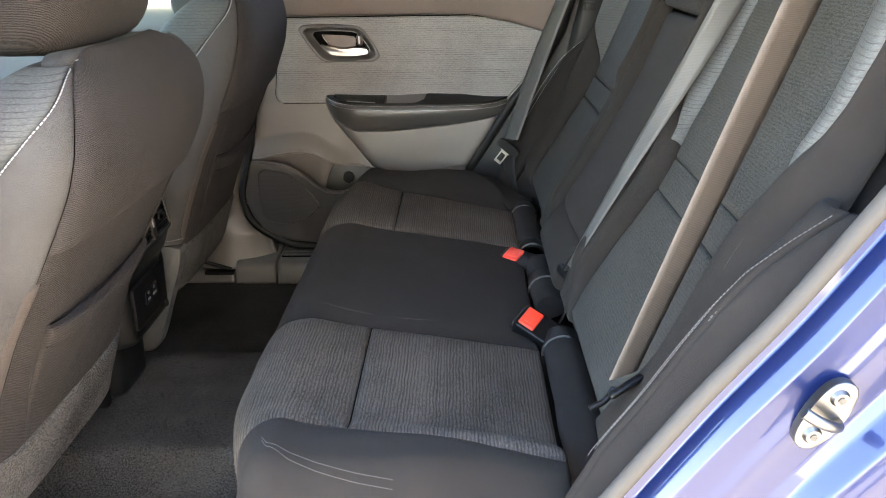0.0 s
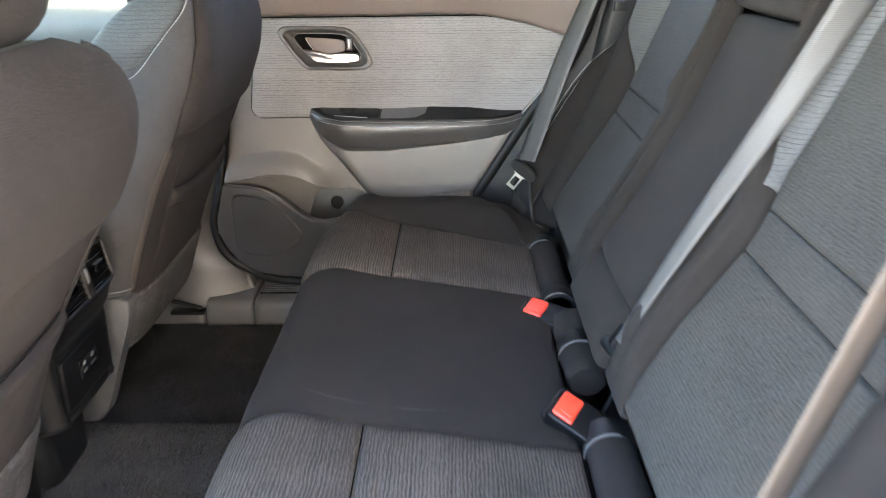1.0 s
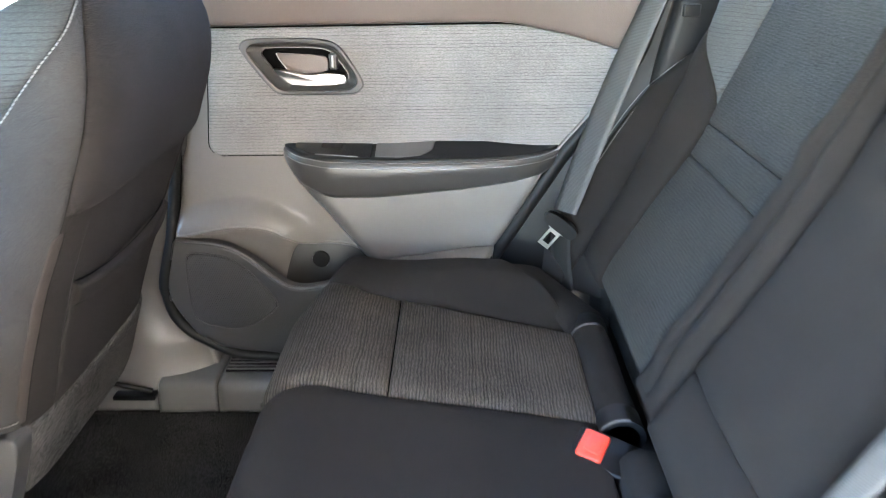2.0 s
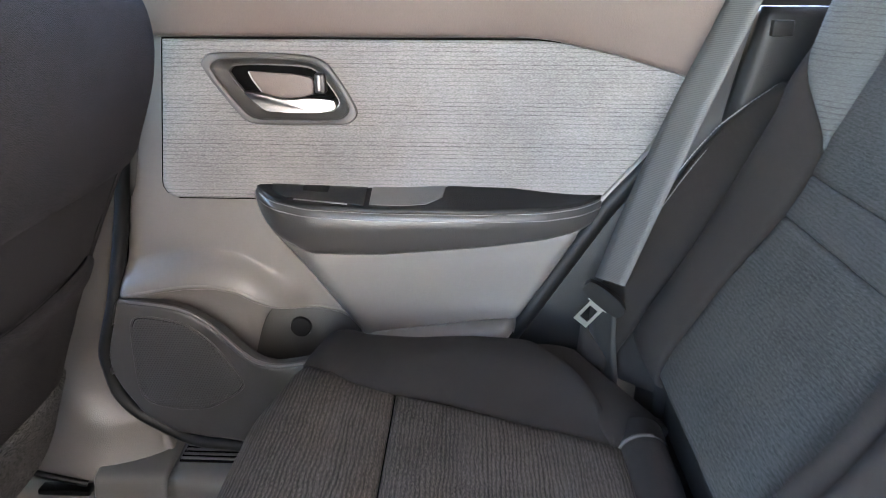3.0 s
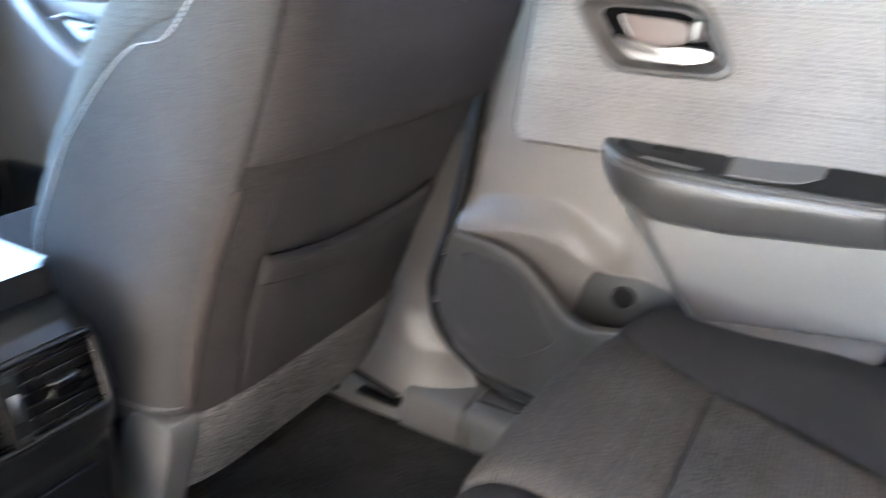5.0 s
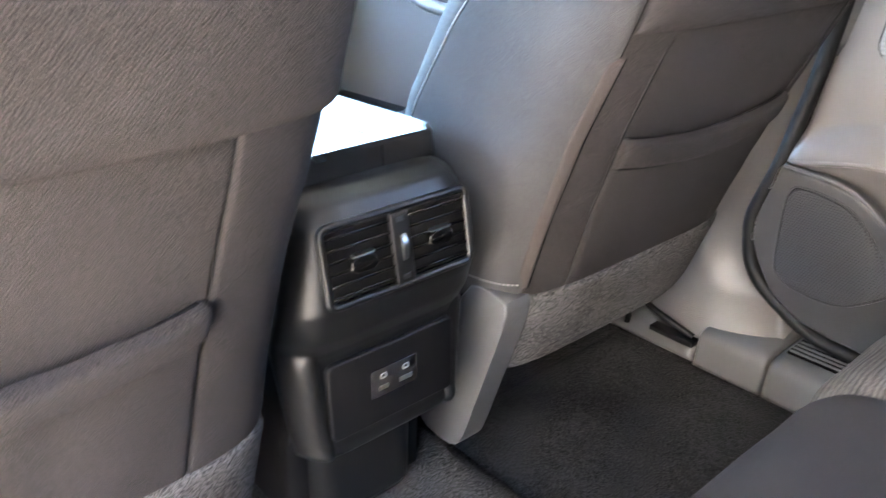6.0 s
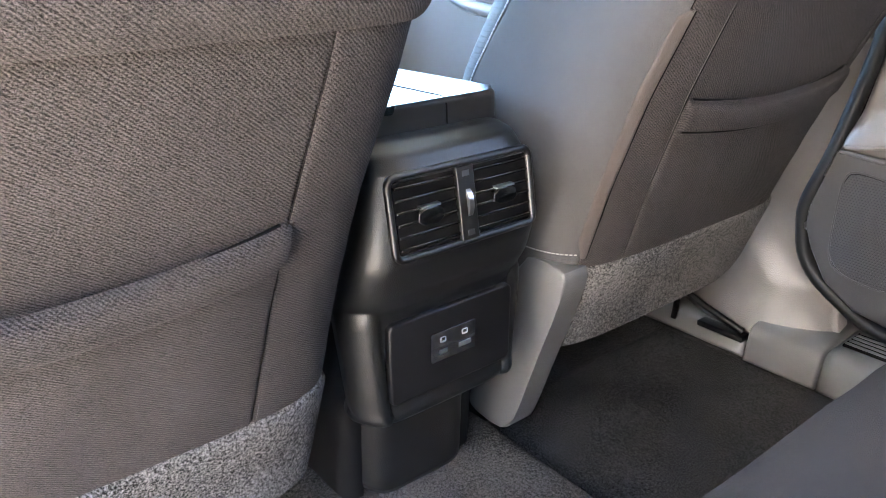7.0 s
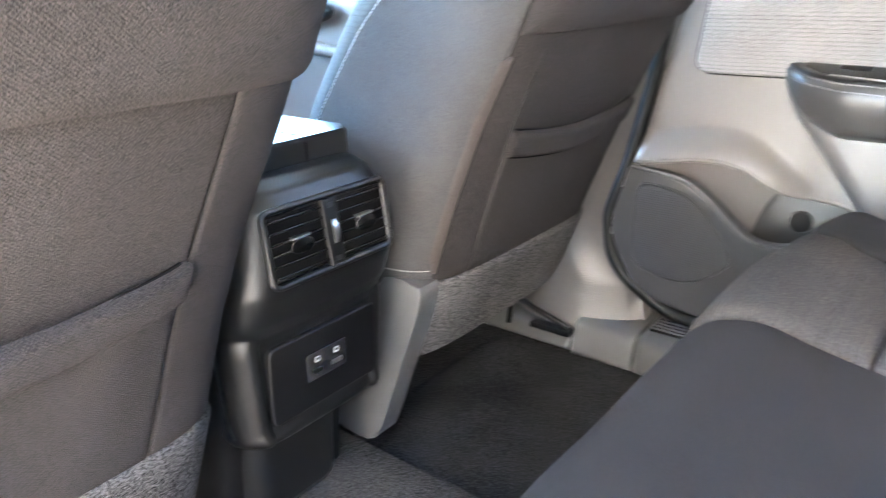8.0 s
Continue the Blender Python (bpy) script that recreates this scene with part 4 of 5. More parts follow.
for s in (-1, 1):
    fl = s > 0
    quilt("insert_front", lambda u, v: cushion_at(CL + s * mix(in_edge(v * K_SEAM), out_edge(v * K_SEAM, s), u), mix(0.03, K_SEAM, v)), 44, 60, M_RIB, bench, puff=0.012, edge=0.032, flip=fl, relief=crumple, label="ribbed brown-grey cushion insert")
    quilt("insert_rear", lambda u, v: cushion_at(CL + s * mix(in_edge(K_SEAM + v * (1 - K_SEAM)), out_edge(K_SEAM + v * (1 - K_SEAM), s), u), mix(K_SEAM, 1.0, v)), 44, 50, M_RIB, bench, puff=0.012, edge=0.032, flip=fl, relief=crumple, label="ribbed brown-grey cushion insert")
    quilt("bolster", lambda u, v: cushion_at(CL + s * mix(out_edge(v, s), 0.672 - 0.015 * smooth(0.6, 1.0, v), u), v * mix(1.0, K_CUT if s > 0 else 1.0, smooth(0.1, 1.0, u))), 36, 90, M_SEAT, bench, puff=0.011, edge=0.025, flip=fl, relief=crumple, label="smooth dark side bolster")
    for off in (0.0, 0.007):
        line = [cushion_at(CL + s * (float(np.interp(k, [0.313, 0.345, 0.372, 0.45, 0.516, 0.592, 0.667], [0.543, 0.585, 0.607, 0.625, 0.635, 0.643, 0.649])) - off), k, 0.0115 + 0.011 * float(smooth(0.34, 0.50, k))) for k in np.linspace(0.330, 0.667, 160)]
        if s < 0:
            stitches("stitching", [[float(q) for q in p] for p in line], M_DTHREAD, bench, 0.005, 0.0004)
line = [cushion_at(CL - 0.175 - 0.018 * math.sin(w * 2.6), mix(0.36, 0.72, w), 0.0088) for w in np.linspace(0, 1, 120)]
stitches("stitching", [[float(q) for q in p] for p in line], M_DTHREAD, bench, 0.005, 0.0004)
# Black beads along the cushion seams paint the shade of their creases.
for s in (-1, 1):
    runs = [[(s * 0.232, k) for k in np.linspace(0.12, 0.99, 60)], [(s * float(out_edge(k, s)), k) for k in np.linspace(0.12, 0.99, 60)], [(s * mix(0.236, float(out_edge(K_SEAM, s)) - 0.004, w), K_SEAM) for w in np.linspace(0, 1, 24)]]
    for run in runs:
        sweep("seam", [[float(q) for q in cushion_at(CL + d, k, 0.0012)] for d, k in run], ring(0.0009, 6), M_VOID, bench)
def corner(u, v):
    """The cloth that fills the corner between bolster and backrest."""
    x = mix(mix(0.070, 0.178, v ** 0.9), mix(0.150, 0.262, v), u)
    y = CL + mix(mix(0.655, 0.470, v), mix(0.668, 0.520, v), u)
    return x, y, 0.352 - 0.036 * v - 0.012 * u + 0.006 * np.sin(np.pi * u)
quilt("corner_flap", corner, 20, 40, M_SEAT, bench, puff=0.008, edge=0.02, skirt=0.05, flip=True, relief=crumple, label="plain cloth corner piece beside the backrest")
sweep("seam", [[float(q) for q in corner(np.array(w), np.array(0.78))] for w in np.linspace(0.02, 0.98, 12)], ring(0.0014, 6), M_VOID, bench)
for s in (-1, 1):
    box("backrest_foot", (0.262, min(CL + s * 0.60, CL + s * 0.735), 0.12), (0.44, max(CL + s * 0.60, CL + s * 0.735), 0.405), M_SEAT, bench, 0.02, label="dark cloth foot beside the backrest")
for s in (-1, 1):
    quilt("side_gusset", lambda u, v: (mix(0.170, 0.275, u) + 0.085 * v, CL + s * mix(0.700, 0.610, u), mix(0.300, 0.47, v)), 14, 16, M_SEAT, bench, puff=0.006, edge=0.02, flip=s < 0, relief=crumple, label="dark cloth gusset beside the backrest")
box("cushion_base", (-0.27, CL - 0.60, 0.05), (0.42, CL + 0.62, 0.268), M_BLACK, bench, 0.02)

box("seat_foot", (0.275, CL - 0.56, 0.22), (0.36, CL + 0.60, 0.392), M_SEAT, bench, 0.01, label="dark cloth foot of the backrest")

# ---------------------------------------------------------------- rear bench: backrests
BN = np.array([-0.872, 0.0, 0.489])


def back_at(y, z, lift=0.0):
    x = face_x(z)
    return x + BN[0] * lift, y + 0 * x, z + BN[2] * lift


strip_hw = lambda z: np.interp(z, [0.36, 0.42, 0.50, 0.60, 0.64, 0.70, 0.80, 0.90, 1.0], [0.135, 0.160, 0.172, 0.160, 0.160, 0.177, 0.170, 0.156, 0.145])
wing_hw = lambda z: np.interp(z, [0.36, 0.42, 0.50, 0.60, 0.64, 0.665, 0.69, 0.715, 0.74, 0.78, 0.84, 0.90, 1.0], [0.135, 0.160, 0.172, 0.160, 0.160, 0.167, 0.181, 0.196, 0.210, 0.220, 0.226, 0.226, 0.22])
wing_out = lambda z: np.interp(z, [0.36, 0.42, 0.50, 0.60, 0.64, 0.665, 0.69, 0.715, 0.74, 0.77, 0.81, 0.86, 1.0], [0.135, 0.160, 0.172, 0.160, 0.160, 0.165, 0.178, 0.206, 0.232, 0.251, 0.263, 0.268, 0.268])
ZT = 0.965


def backrest(s):
    """One outer backrest; s: +1 far, -1 near."""
    c = CL + s * 0.380
    far = s > 0
    t = quilt("backrest", lambda u, v: (face_x(mix(0.37, 0.96, v)) + 0.03, mix(c - 0.235, c + 0.26, u) if s > 0 else mix(c - 0.26, c + 0.235, u), mix(0.37, 0.96, v)), 12, 20, M_SEAT, bench, puff=0.004, skirt=0.05, flip=True, label="dark cloth backrest with grey shoulder wings")
    Y = lambda d: c + s * d                  # d > 0 points to the door
    rim = lambda z: strip_hw(z)
    fl = s > 0
    for name, za, zb, mat_, lab in (("lower_insert", 0.385, 0.605, M_INSERT, "speckled dark ribbed lower insert"), ("waist_insert", 0.605, 0.655, M_INSERT, "speckled dark waist band"), ("upper_insert", 0.655, ZT, M_INSERT, "speckled dark upper insert")):
        quilt(name, lambda u, v: back_at(Y(mix(-strip_hw(mix(za, zb, v)), rim(mix(za, zb, v)), u)), mix(za, zb, v), 0.0), 40, 30, mat_, t, puff=0.006, edge=0.018, flip=fl, label=lab, relief=crumple)
    quilt("wing", lambda u, v: back_at(Y(-mix(strip_hw(mix(0.673, ZT, v)), wing_hw(mix(0.673, ZT, v)) + 0.001, u)), mix(0.673, ZT, v), 0.022 * u), 20, 34, M_WING, t, puff=0.006, edge=0.012, flip=not fl, label="light grey ribbed shoulder wing")
    quilt("wing", lambda u, v: back_at(Y(mix(rim(mix(0.682, ZT, v)), wing_out(mix(0.682, ZT, v)) + 0.001, u)), mix(0.682, ZT, v), 0.042 * smooth(0.672, 0.765, mix(0.682, ZT, v)) * np.sin(np.pi * np.clip(u, 0, 1) * 0.5) ** 1.2), 24, 40, M_WING, t, puff=0.006, edge=0.012, skirt=0.03, flip=fl, label="light grey ribbed shoulder wing")
    # outer bolster
    def outer(u, v):
        z = mix(0.375, ZT, v)
        d = mix(wing_out(z), 0.283, u)
        tall = 0.024 + 0.024 * np.exp(-((z - 0.66) / 0.15) ** 2)
        tall = tall * (1 - 0.7 * smooth(0.72, 0.82, z))
        start = 0.042 * smooth(0.672, 0.765, z)
        lift = mix(start, -0.006, u) + np.maximum(tall - 0.4 * start, 0) * np.sin(np.pi * np.clip(u, 0, 1)) ** 0.8
        return back_at(Y(d), z, lift * smooth(0.36, 0.42, z))
    quilt("outer_bolster", outer, 26, 70, M_SEAT, t, puff=0.006, edge=0.014, flip=fl, label="smooth dark outer bolster")
    if not far:
        seam = [outer(np.array(0.62 - 0.25 * w ** 3), np.array(mix(0.42, 0.74, w))) for w in np.linspace(0, 1, 60)]
        stitches("stitching", [[float(p[0]) - 0.0052, float(p[1]), float(p[2]) + 0.003] for p in seam], M_DTHREAD, t, 0.006, 0.0005)
    # inner bolster, with a crease
    def inner(u, v):
        z = mix(0.375, ZT, v)
        d = mix(-wing_hw(z), -0.242, u)
        a = np.where(u < 0.52, np.sin(np.pi * np.clip(u / 0.52, 0, 1)), np.sin(np.pi * np.clip((u - 0.52) / 0.48, 0, 1)))
        lift = (0.010 + 0.020 * np.abs(a) ** 0.7) * smooth(0.36, 0.48, z) * np.minimum(1, u * 8) + 0.022 * (1 - u) * smooth(0.665, 0.71, z)
        return back_at(Y(d), z, lift)
    quilt("inner_bolster", inner, 44, 70, M_SEAT, t, puff=0.006, edge=0.014, flip=not fl, label="smooth dark inner bolster")
    # side piece with a sewn edge and a small woven tag
    def sidep(u, v):
        z = mix(0.315, 0.742, v)
        sx = stitch_x(z)
        fx, _, _ = back_at(0, z, 0.012)
        x = mix(fx, sx, u) - 0.012 * np.sin(np.pi * u)
        return x, Y(mix(0.272, 0.322, u)), z + 0.0 * u
    quilt("side_bolster", sidep, 20, 60, M_SEAT, t, puff=0.006, edge=0.014, flip=fl, label="smooth side bolster with pale stitching")
    def sider(u, v):
        z = mix(0.315, 0.742, v)
        x = mix(stitch_x(z) + 0.003, stitch_x(z) + 0.030, u ** 1.5)
        return x, Y(mix(0.323, 0.356, u)), z - 0.004 * u
    quilt("side_return", sider, 12, 60, M_SEAT, t, puff=0.003, edge=0.008, flip=fl)
    for off in (0.004, -0.006):
        line = [(stitch_x(z) - 0.0085 + (0 if off > 0 else 0.009), Y(0.316 + off), z) for z in np.linspace(0.46, 0.738, 90)]
        # Near rows get darker thread to offset the stronger light there.
        stitches("stitching", spline(line, 200), M_THREAD if far else M_DTHREAD, t, 0.0052, 0.0007 if far else 0.0006)
    bm = bmesh.new()
    zt = 0.640
    m = Matrix.Translation((float(stitch_x(zt)) + 0.003, Y(0.319), zt)) @ pose(0, 0, 0, 0, 38, 0)
    bmesh.ops.create_cube(bm, size=1, matrix=m @ Matrix.Diagonal((0.003, 0.006, 0.034, 1)))
    part("tag", bm, M_TAG, t, "small white woven tag")
    for k in range(5):
        bm = bmesh.new()
        bmesh.ops.create_cube(bm, size=1, matrix=m @ Matrix.Translation((-0.002, 0, -0.012 + k * 0.006)) @ Matrix.Diagonal((0.001, 0.006, 0.003, 1)))
        part("tag_print", bm, M_DTHREAD, t)
    return t


backrest(1)
backrest(-1)

centre = quilt("centre_backrest", lambda u, v: (face_x(mix(0.36, 0.90, v)) + 0.03, mix(CL - 0.14, CL + 0.14, u), mix(0.36, 0.90, v)), 12, 20, M_SEAT, bench, puff=0.004, skirt=0.05, flip=True, label="plain dark cloth centre backrest")
quilt("panel", lambda u, v: back_at(mix(CL - 0.136, CL + 0.136, u), mix(0.455, 0.842, v), 0.004 + 0.014 * np.sin(np.pi * np.clip(u, 0, 1)) ** 0.5), 50, 60, M_SEAT, centre, puff=0.014, edge=0.035, flip=True, relief=crumple)
quilt("lower_block", lambda u, v: back_at(mix(CL - 0.125, CL + 0.125, u), mix(0.376, 0.458, v), 0.010), 40, 30, M_SEAT, centre, puff=0.022, edge=0.05, flip=True, relief=crumple)
quilt("head_restraint", lambda u, v: back_at(mix(CL - 0.115, CL + 0.115, u), mix(0.845, 0.985, v), 0.030), 40, 30, M_SEAT, centre, puff=0.020, edge=0.045, skirt=0.05, flip=True)
for s in (-1, 1):
    sweep("post_sleeve", [back_at(CL + s * 0.155, 0.86, 0.004), back_at(CL + s * 0.155, 0.885, 0.03)], ring(0.009, 12), M_CHROME, centre)

# rolled cloth covers between cushion and backrest
def roll(y0, y1, x, z, r, ends):
    t = thing("anchor_cover", (x, (y0 + y1) / 2, z - r), "dark rolled cloth flap over the seat anchor", "anchor cover", "anchor covers")
    pts = [(x + 0.001 * math.sin(k * 0.7), mix(y0, y1, k / 18), z + 0.002 * math.sin(k * 0.5)) for k in range(19)]
    n = len(pts)
    bm = bmesh.new()
    rows = []
    for k, p in enumerate(pts):
        e = min(k, n - 1 - k)
        rr = r * (0.80 if e == 0 else 1.0) * (1 + 0.012 * math.sin(k * 1.1))
        rows.append([bm.verts.new((p[0] + rr * math.cos(a), p[1], p[2] + 0.9 * rr * math.sin(a))) for a in [2 * math.pi * j / 20 for j in range(20)]])
    for a, b in zip(rows, rows[1:]):
        for j in range(20):
            bm.faces.new((a[j], a[(j + 1) % 20], b[(j + 1) % 20], b[j]))
    bm.faces.new(rows[0])
    bm.faces.new(rows[-1][::-1])
    part("flap", bm, M_SEAT, t, angle=50)
    for ye in ends:
        sweep("collar", [(x, ye - 0.02, z), (x, ye - 0.01, z), (x, ye + 0.01, z), (x, ye + 0.02, z)], ring(r * 1.07, 24, 0.92), M_LEATHER, t, label="shiny black collar")
        # Lighter arc on one side of the collar paints its highlight.
        sweep("collar_edge", [(x + r * 1.09 * math.cos(a), ye - 0.02, z + r * 1.0 * math.sin(a)) for a in np.linspace(1.3, 3.3, 14)], ring(0.0022, 6), M_MID, t, up=(0, 1, 0), label="grey arc painting the highlight on the collar edge")
    return t


roll(1.652, 1.955, 0.218, 0.302, 0.031, (1.672, 1.935))
roll(1.395, 1.600, 0.230, 0.302, 0.034, (1.490,))
roll(0.86, 1.245, 0.232, 0.305, 0.034, (1.235,))

# ---------------------------------------------------------------- belts and buckles
def ribbon(name, left, right, parent, thick=0.0012, n=40, mat_=None):
    l, r = spline(left, n), spline(right, n)
    verts, faces = [], []
    for a, b in zip(l, r):
        a, b = np.array(a), np.array(b)
        m = (a + b) / 2
        e = np.cross(b - a, (0.3, 0.1, 1))
        e /= np.linalg.norm(e)
        for q, w in ((a, 0.3), (a * 0.75 + b * 0.25, 1.0), (m, 1.0), (a * 0.25 + b * 0.75, 1.0), (b, 0.3)):
            verts.append(q + e * thick * w)
        for q, w in ((b, 0.3), (a * 0.25 + b * 0.75, 1.0), (m, 1.0), (a * 0.75 + b * 0.25, 1.0), (a, 0.3)):
            verts.append(q - e * thick * w)
    for i in range(n):
        for j in range(10):
            faces.append((i * 10 + j, (i + 1) * 10 + j, (i + 1) * 10 + (j + 1) % 10, i * 10 + (j + 1) % 10))
    return mesh_object(name, verts, faces, mat_ or M_BELT, parent)


belt = thing("seat_belt", (0.18, 2.09, 0.33), "grey rear seat belt hanging with its metal tongue", "seat belt", "seat belts")
ribbon("strap", [(0.395, 2.125, 1.12), (0.304, 2.120, 0.835), (0.256, 2.120, 0.714), (0.206, 2.120, 0.567), (0.174, 2.117, 0.462)], [(0.428, 2.080, 1.12), (0.334, 2.074, 0.838), (0.293, 2.074, 0.722), (0.246, 2.074, 0.582), (0.209, 2.076, 0.466)], belt)
ribbon("lap_strap", [(0.172, 2.118, 0.44), (0.172, 2.122, 0.38), (0.190, 2.12, 0.30)], [(0.200, 2.075, 0.44), (0.204, 2.078, 0.38), (0.215, 2.08, 0.30)], belt, n=16, mat_=M_LAPBELT)


def tongue(parent, m):
    """A belt tongue: black grip over the strap, a slotted metal plate."""
    def p(a, b, c):
        return m @ Vector((a, b, c))
    slab("grip", rounded([(-0.036, -0.006), (-0.030, 0.010), (0.030, 0.010), (0.036, -0.006), (0.028, -0.016), (-0.028, -0.016)], 2), lambda a, b, c: p(a, c, b), -0.008, 0.008, M_BLACK, parent, 0.003, label="black plastic tongue grip")
    for a0, a1, b0, b1 in ((-0.0115, -0.0072, -0.052, -0.020), (0.0072, 0.0115, -0.052, -0.020), (-0.0115, 0.0115, -0.058, -0.050), (-0.0115, 0.0115, -0.026, -0.018), (-0.016, 0.016, -0.020, -0.010)):
        slab("plate", [(a0, b0), (a1, b0), (a1, b1), (a0, b1)], lambda a, b, c: p(a, c, b), -0.0014, 0.0014, M_TONGUE, parent, 0.0006, 1, label="slotted metal tongue")


tongue(belt, Matrix.Translation((0.186, 2.085, 0.446)) @ pose(0, 0, 0, 0, 36, -14))

nb = thing("seat_belt", (0.22, 0.85, 0.40), "grey rear seat belt across the backrest", "seat belt", "seat belts")
ribbon("strap", [(0.455, 0.921, 1.10), (0.343, 0.884, 0.80), (0.270, 0.859, 0.60), (0.230, 0.846, 0.49)], [(0.515, 0.957, 1.10), (0.396, 0.914, 0.80), (0.313, 0.884, 0.60), (0.268, 0.867, 0.49)], nb, mat_=M_WARMLITBELT)
box("belt_stop", (0.226, 0.836, 0.480), (0.276, 0.848, 0.489), M_BLACK, nb, 0.005, turn=pose(0, 0, 0, 0, -20, 25))
sweep("anchor_hook", spline([(0.236, 0.845, 0.480), (0.226, 0.835, 0.470), (0.206, 0.828, 0.462)], 10), ring(0.004, 8), M_BLACK, nb)
cb = thing("seat_belt", (0.25, 1.31, 0.40), "grey centre seat belt running from the roof to its anchor", "seat belt", "seat belts")
ribbon("strap", [(0.472, 1.207, 1.02), (0.392, 1.252, 0.80), (0.312, 1.288, 0.60), (0.243, 1.297, 0.44)], [(0.532, 1.220, 1.02), (0.425, 1.236, 0.80), (0.325, 1.262, 0.60), (0.248, 1.280, 0.44)], cb)
box("anchor_tongue", (0.235, 1.285, 0.405), (0.262, 1.335, 0.425), M_BLACK, cb, 0.006, turn=pose(0, 0, 0, 10, 20, 25))
box("anchor_head", (0.244, 1.300, 0.42), (0.256, 1.318, 0.455), M_BLACK, cb, 0.004, turn=pose(0, 0, 0, 0, 30, 0))
slab("anchor_plate", [(-0.004, -0.05), (0.004, -0.05), (0.004, 0.05), (-0.004, 0.05)], lambda a, b, c: (0.243 + c + b * 0.4, 1.283 + a, 0.355 + b), -0.0015, 0.0015, M_STEEL, cb, 0.001, 1)


def buckle(m):
    t = new("belt_buckle")
    t.matrix_basis = m
    tagged(t, "black seat belt buckle with a red release button", "belt buckle", "belt buckles")
    place = lambda a, b, c: m @ Vector((a, b, c))
    slab("housing", rrect(-0.029, 0.029, -0.050, 0.043, 0.010), place, -0.015, 0.013, M_BLACK, t, 0.004)
    slab("mouth", rrect(-0.025, 0.025, 0.030, 0.046, 0.004), place, -0.011, 0.002, M_GLOSS, t, 0.002)
    bt = slab("release_button", rrect(-0.0225, 0.0225, 0.004, 0.036, 0.004), place, 0.000, 0.0165, M_RED, t, 0.003, label="red release button")
    slab("button_ridge", rrect(-0.014, 0.014, 0.010, 0.028, 0.003), place, 0.0155, 0.0180, M_RED, bt, 0.001)
    return t


buckle(Matrix.Translation((0.188, 1.604, 0.306)) @ pose(0, 0, 0, 8, -6, 62) @ Matrix.Scale(1.1, 4))
buckle(Matrix.Translation((0.192, 1.265, 0.325)) @ pose(0, 0, 0, 24, -14, 56))

# ---------------------------------------------------------------- front seats
fz = [0.20, 0.27, 0.345, 0.45, 0.55, 0.65, 0.75, 0.80, 0.84, 0.87, 0.89, 0.90]
seat_r = curve_at(fz, [-0.622, -0.600, -0.572, -0.531, -0.488, -0.438, -0.398, -0.388, -0.390, -0.400, -0.416, -0.430])
seat_f = curve_at(fz, [-0.80, -0.83, -0.84, -0.825, -0.790, -0.720, -0.635, -0.585, -0.545, -0.505, -0.47, -0.45])
seat_w = curve_at(fz, [0.205, 0.218, 0.226, 0.232, 0.235, 0.235, 0.232, 0.226, 0.212, 0.188, 0.150, 0.100])
EXP = 2 / 5.0


def seat_pose(s, z):
    """The near seat is set lower and leans back a little more."""
    return (0.0, 0.0) if s > 0 else (0.028 * smooth(0.40, 0.80, z), 0.018 + 0.018 * smooth(0.62, 0.90, z))


def seat_at(c, s, ang, z, lift=0.0):
    """The skin of a front seat's back: ang 0 looks backwards, 90 towards the door."""
    a = np.radians(ang)
    r, f, w = seat_r(z), seat_f(z), seat_w(z)
    cx, sy = np.sign(np.cos(a)) * np.abs(np.cos(a)) ** EXP, np.sign(np.sin(a)) * np.abs(np.sin(a)) ** EXP
    lean, drop = seat_pose(s, z)
    return (r + f) / 2 + (r - f) / 2 * cx + lift * np.cos(a) + lean, c + s * (w * (1.03 if s < 0 else 1.0) * sy + lift * np.sin(a)), z + 0 * a - drop


front_line = curve_at([0.33, 0.50, 0.60, 0.66, 0.75, 0.80, 0.83, 0.865, 0.90], [112, 108, 104, 101, 91, 88, 82, 62, 52])


def seat_rear(c, s, d, z, lift=0.0):
    """The rear face at the distance d from the seat's middle."""
    w, r, f = seat_w(z), seat_r(z), seat_f(z)
    q = np.clip(np.abs(d / w), 0, 0.999)
    cx = (1 - q ** 5.0) ** (1 / 5.0)
    lean, drop = seat_pose(s, z)
    return (r + f) / 2 + (r - f) / 2 * cx + lift + lean, c + s * d, z + 0 * d - drop


def panel_hw(z):
    """Half the width of the panel between the two long seams of the seat's back."""
    return np.interp(z, [0.33, 0.42, 0.55, 0.66], [0.139, 0.148, 0.157, 0.163])


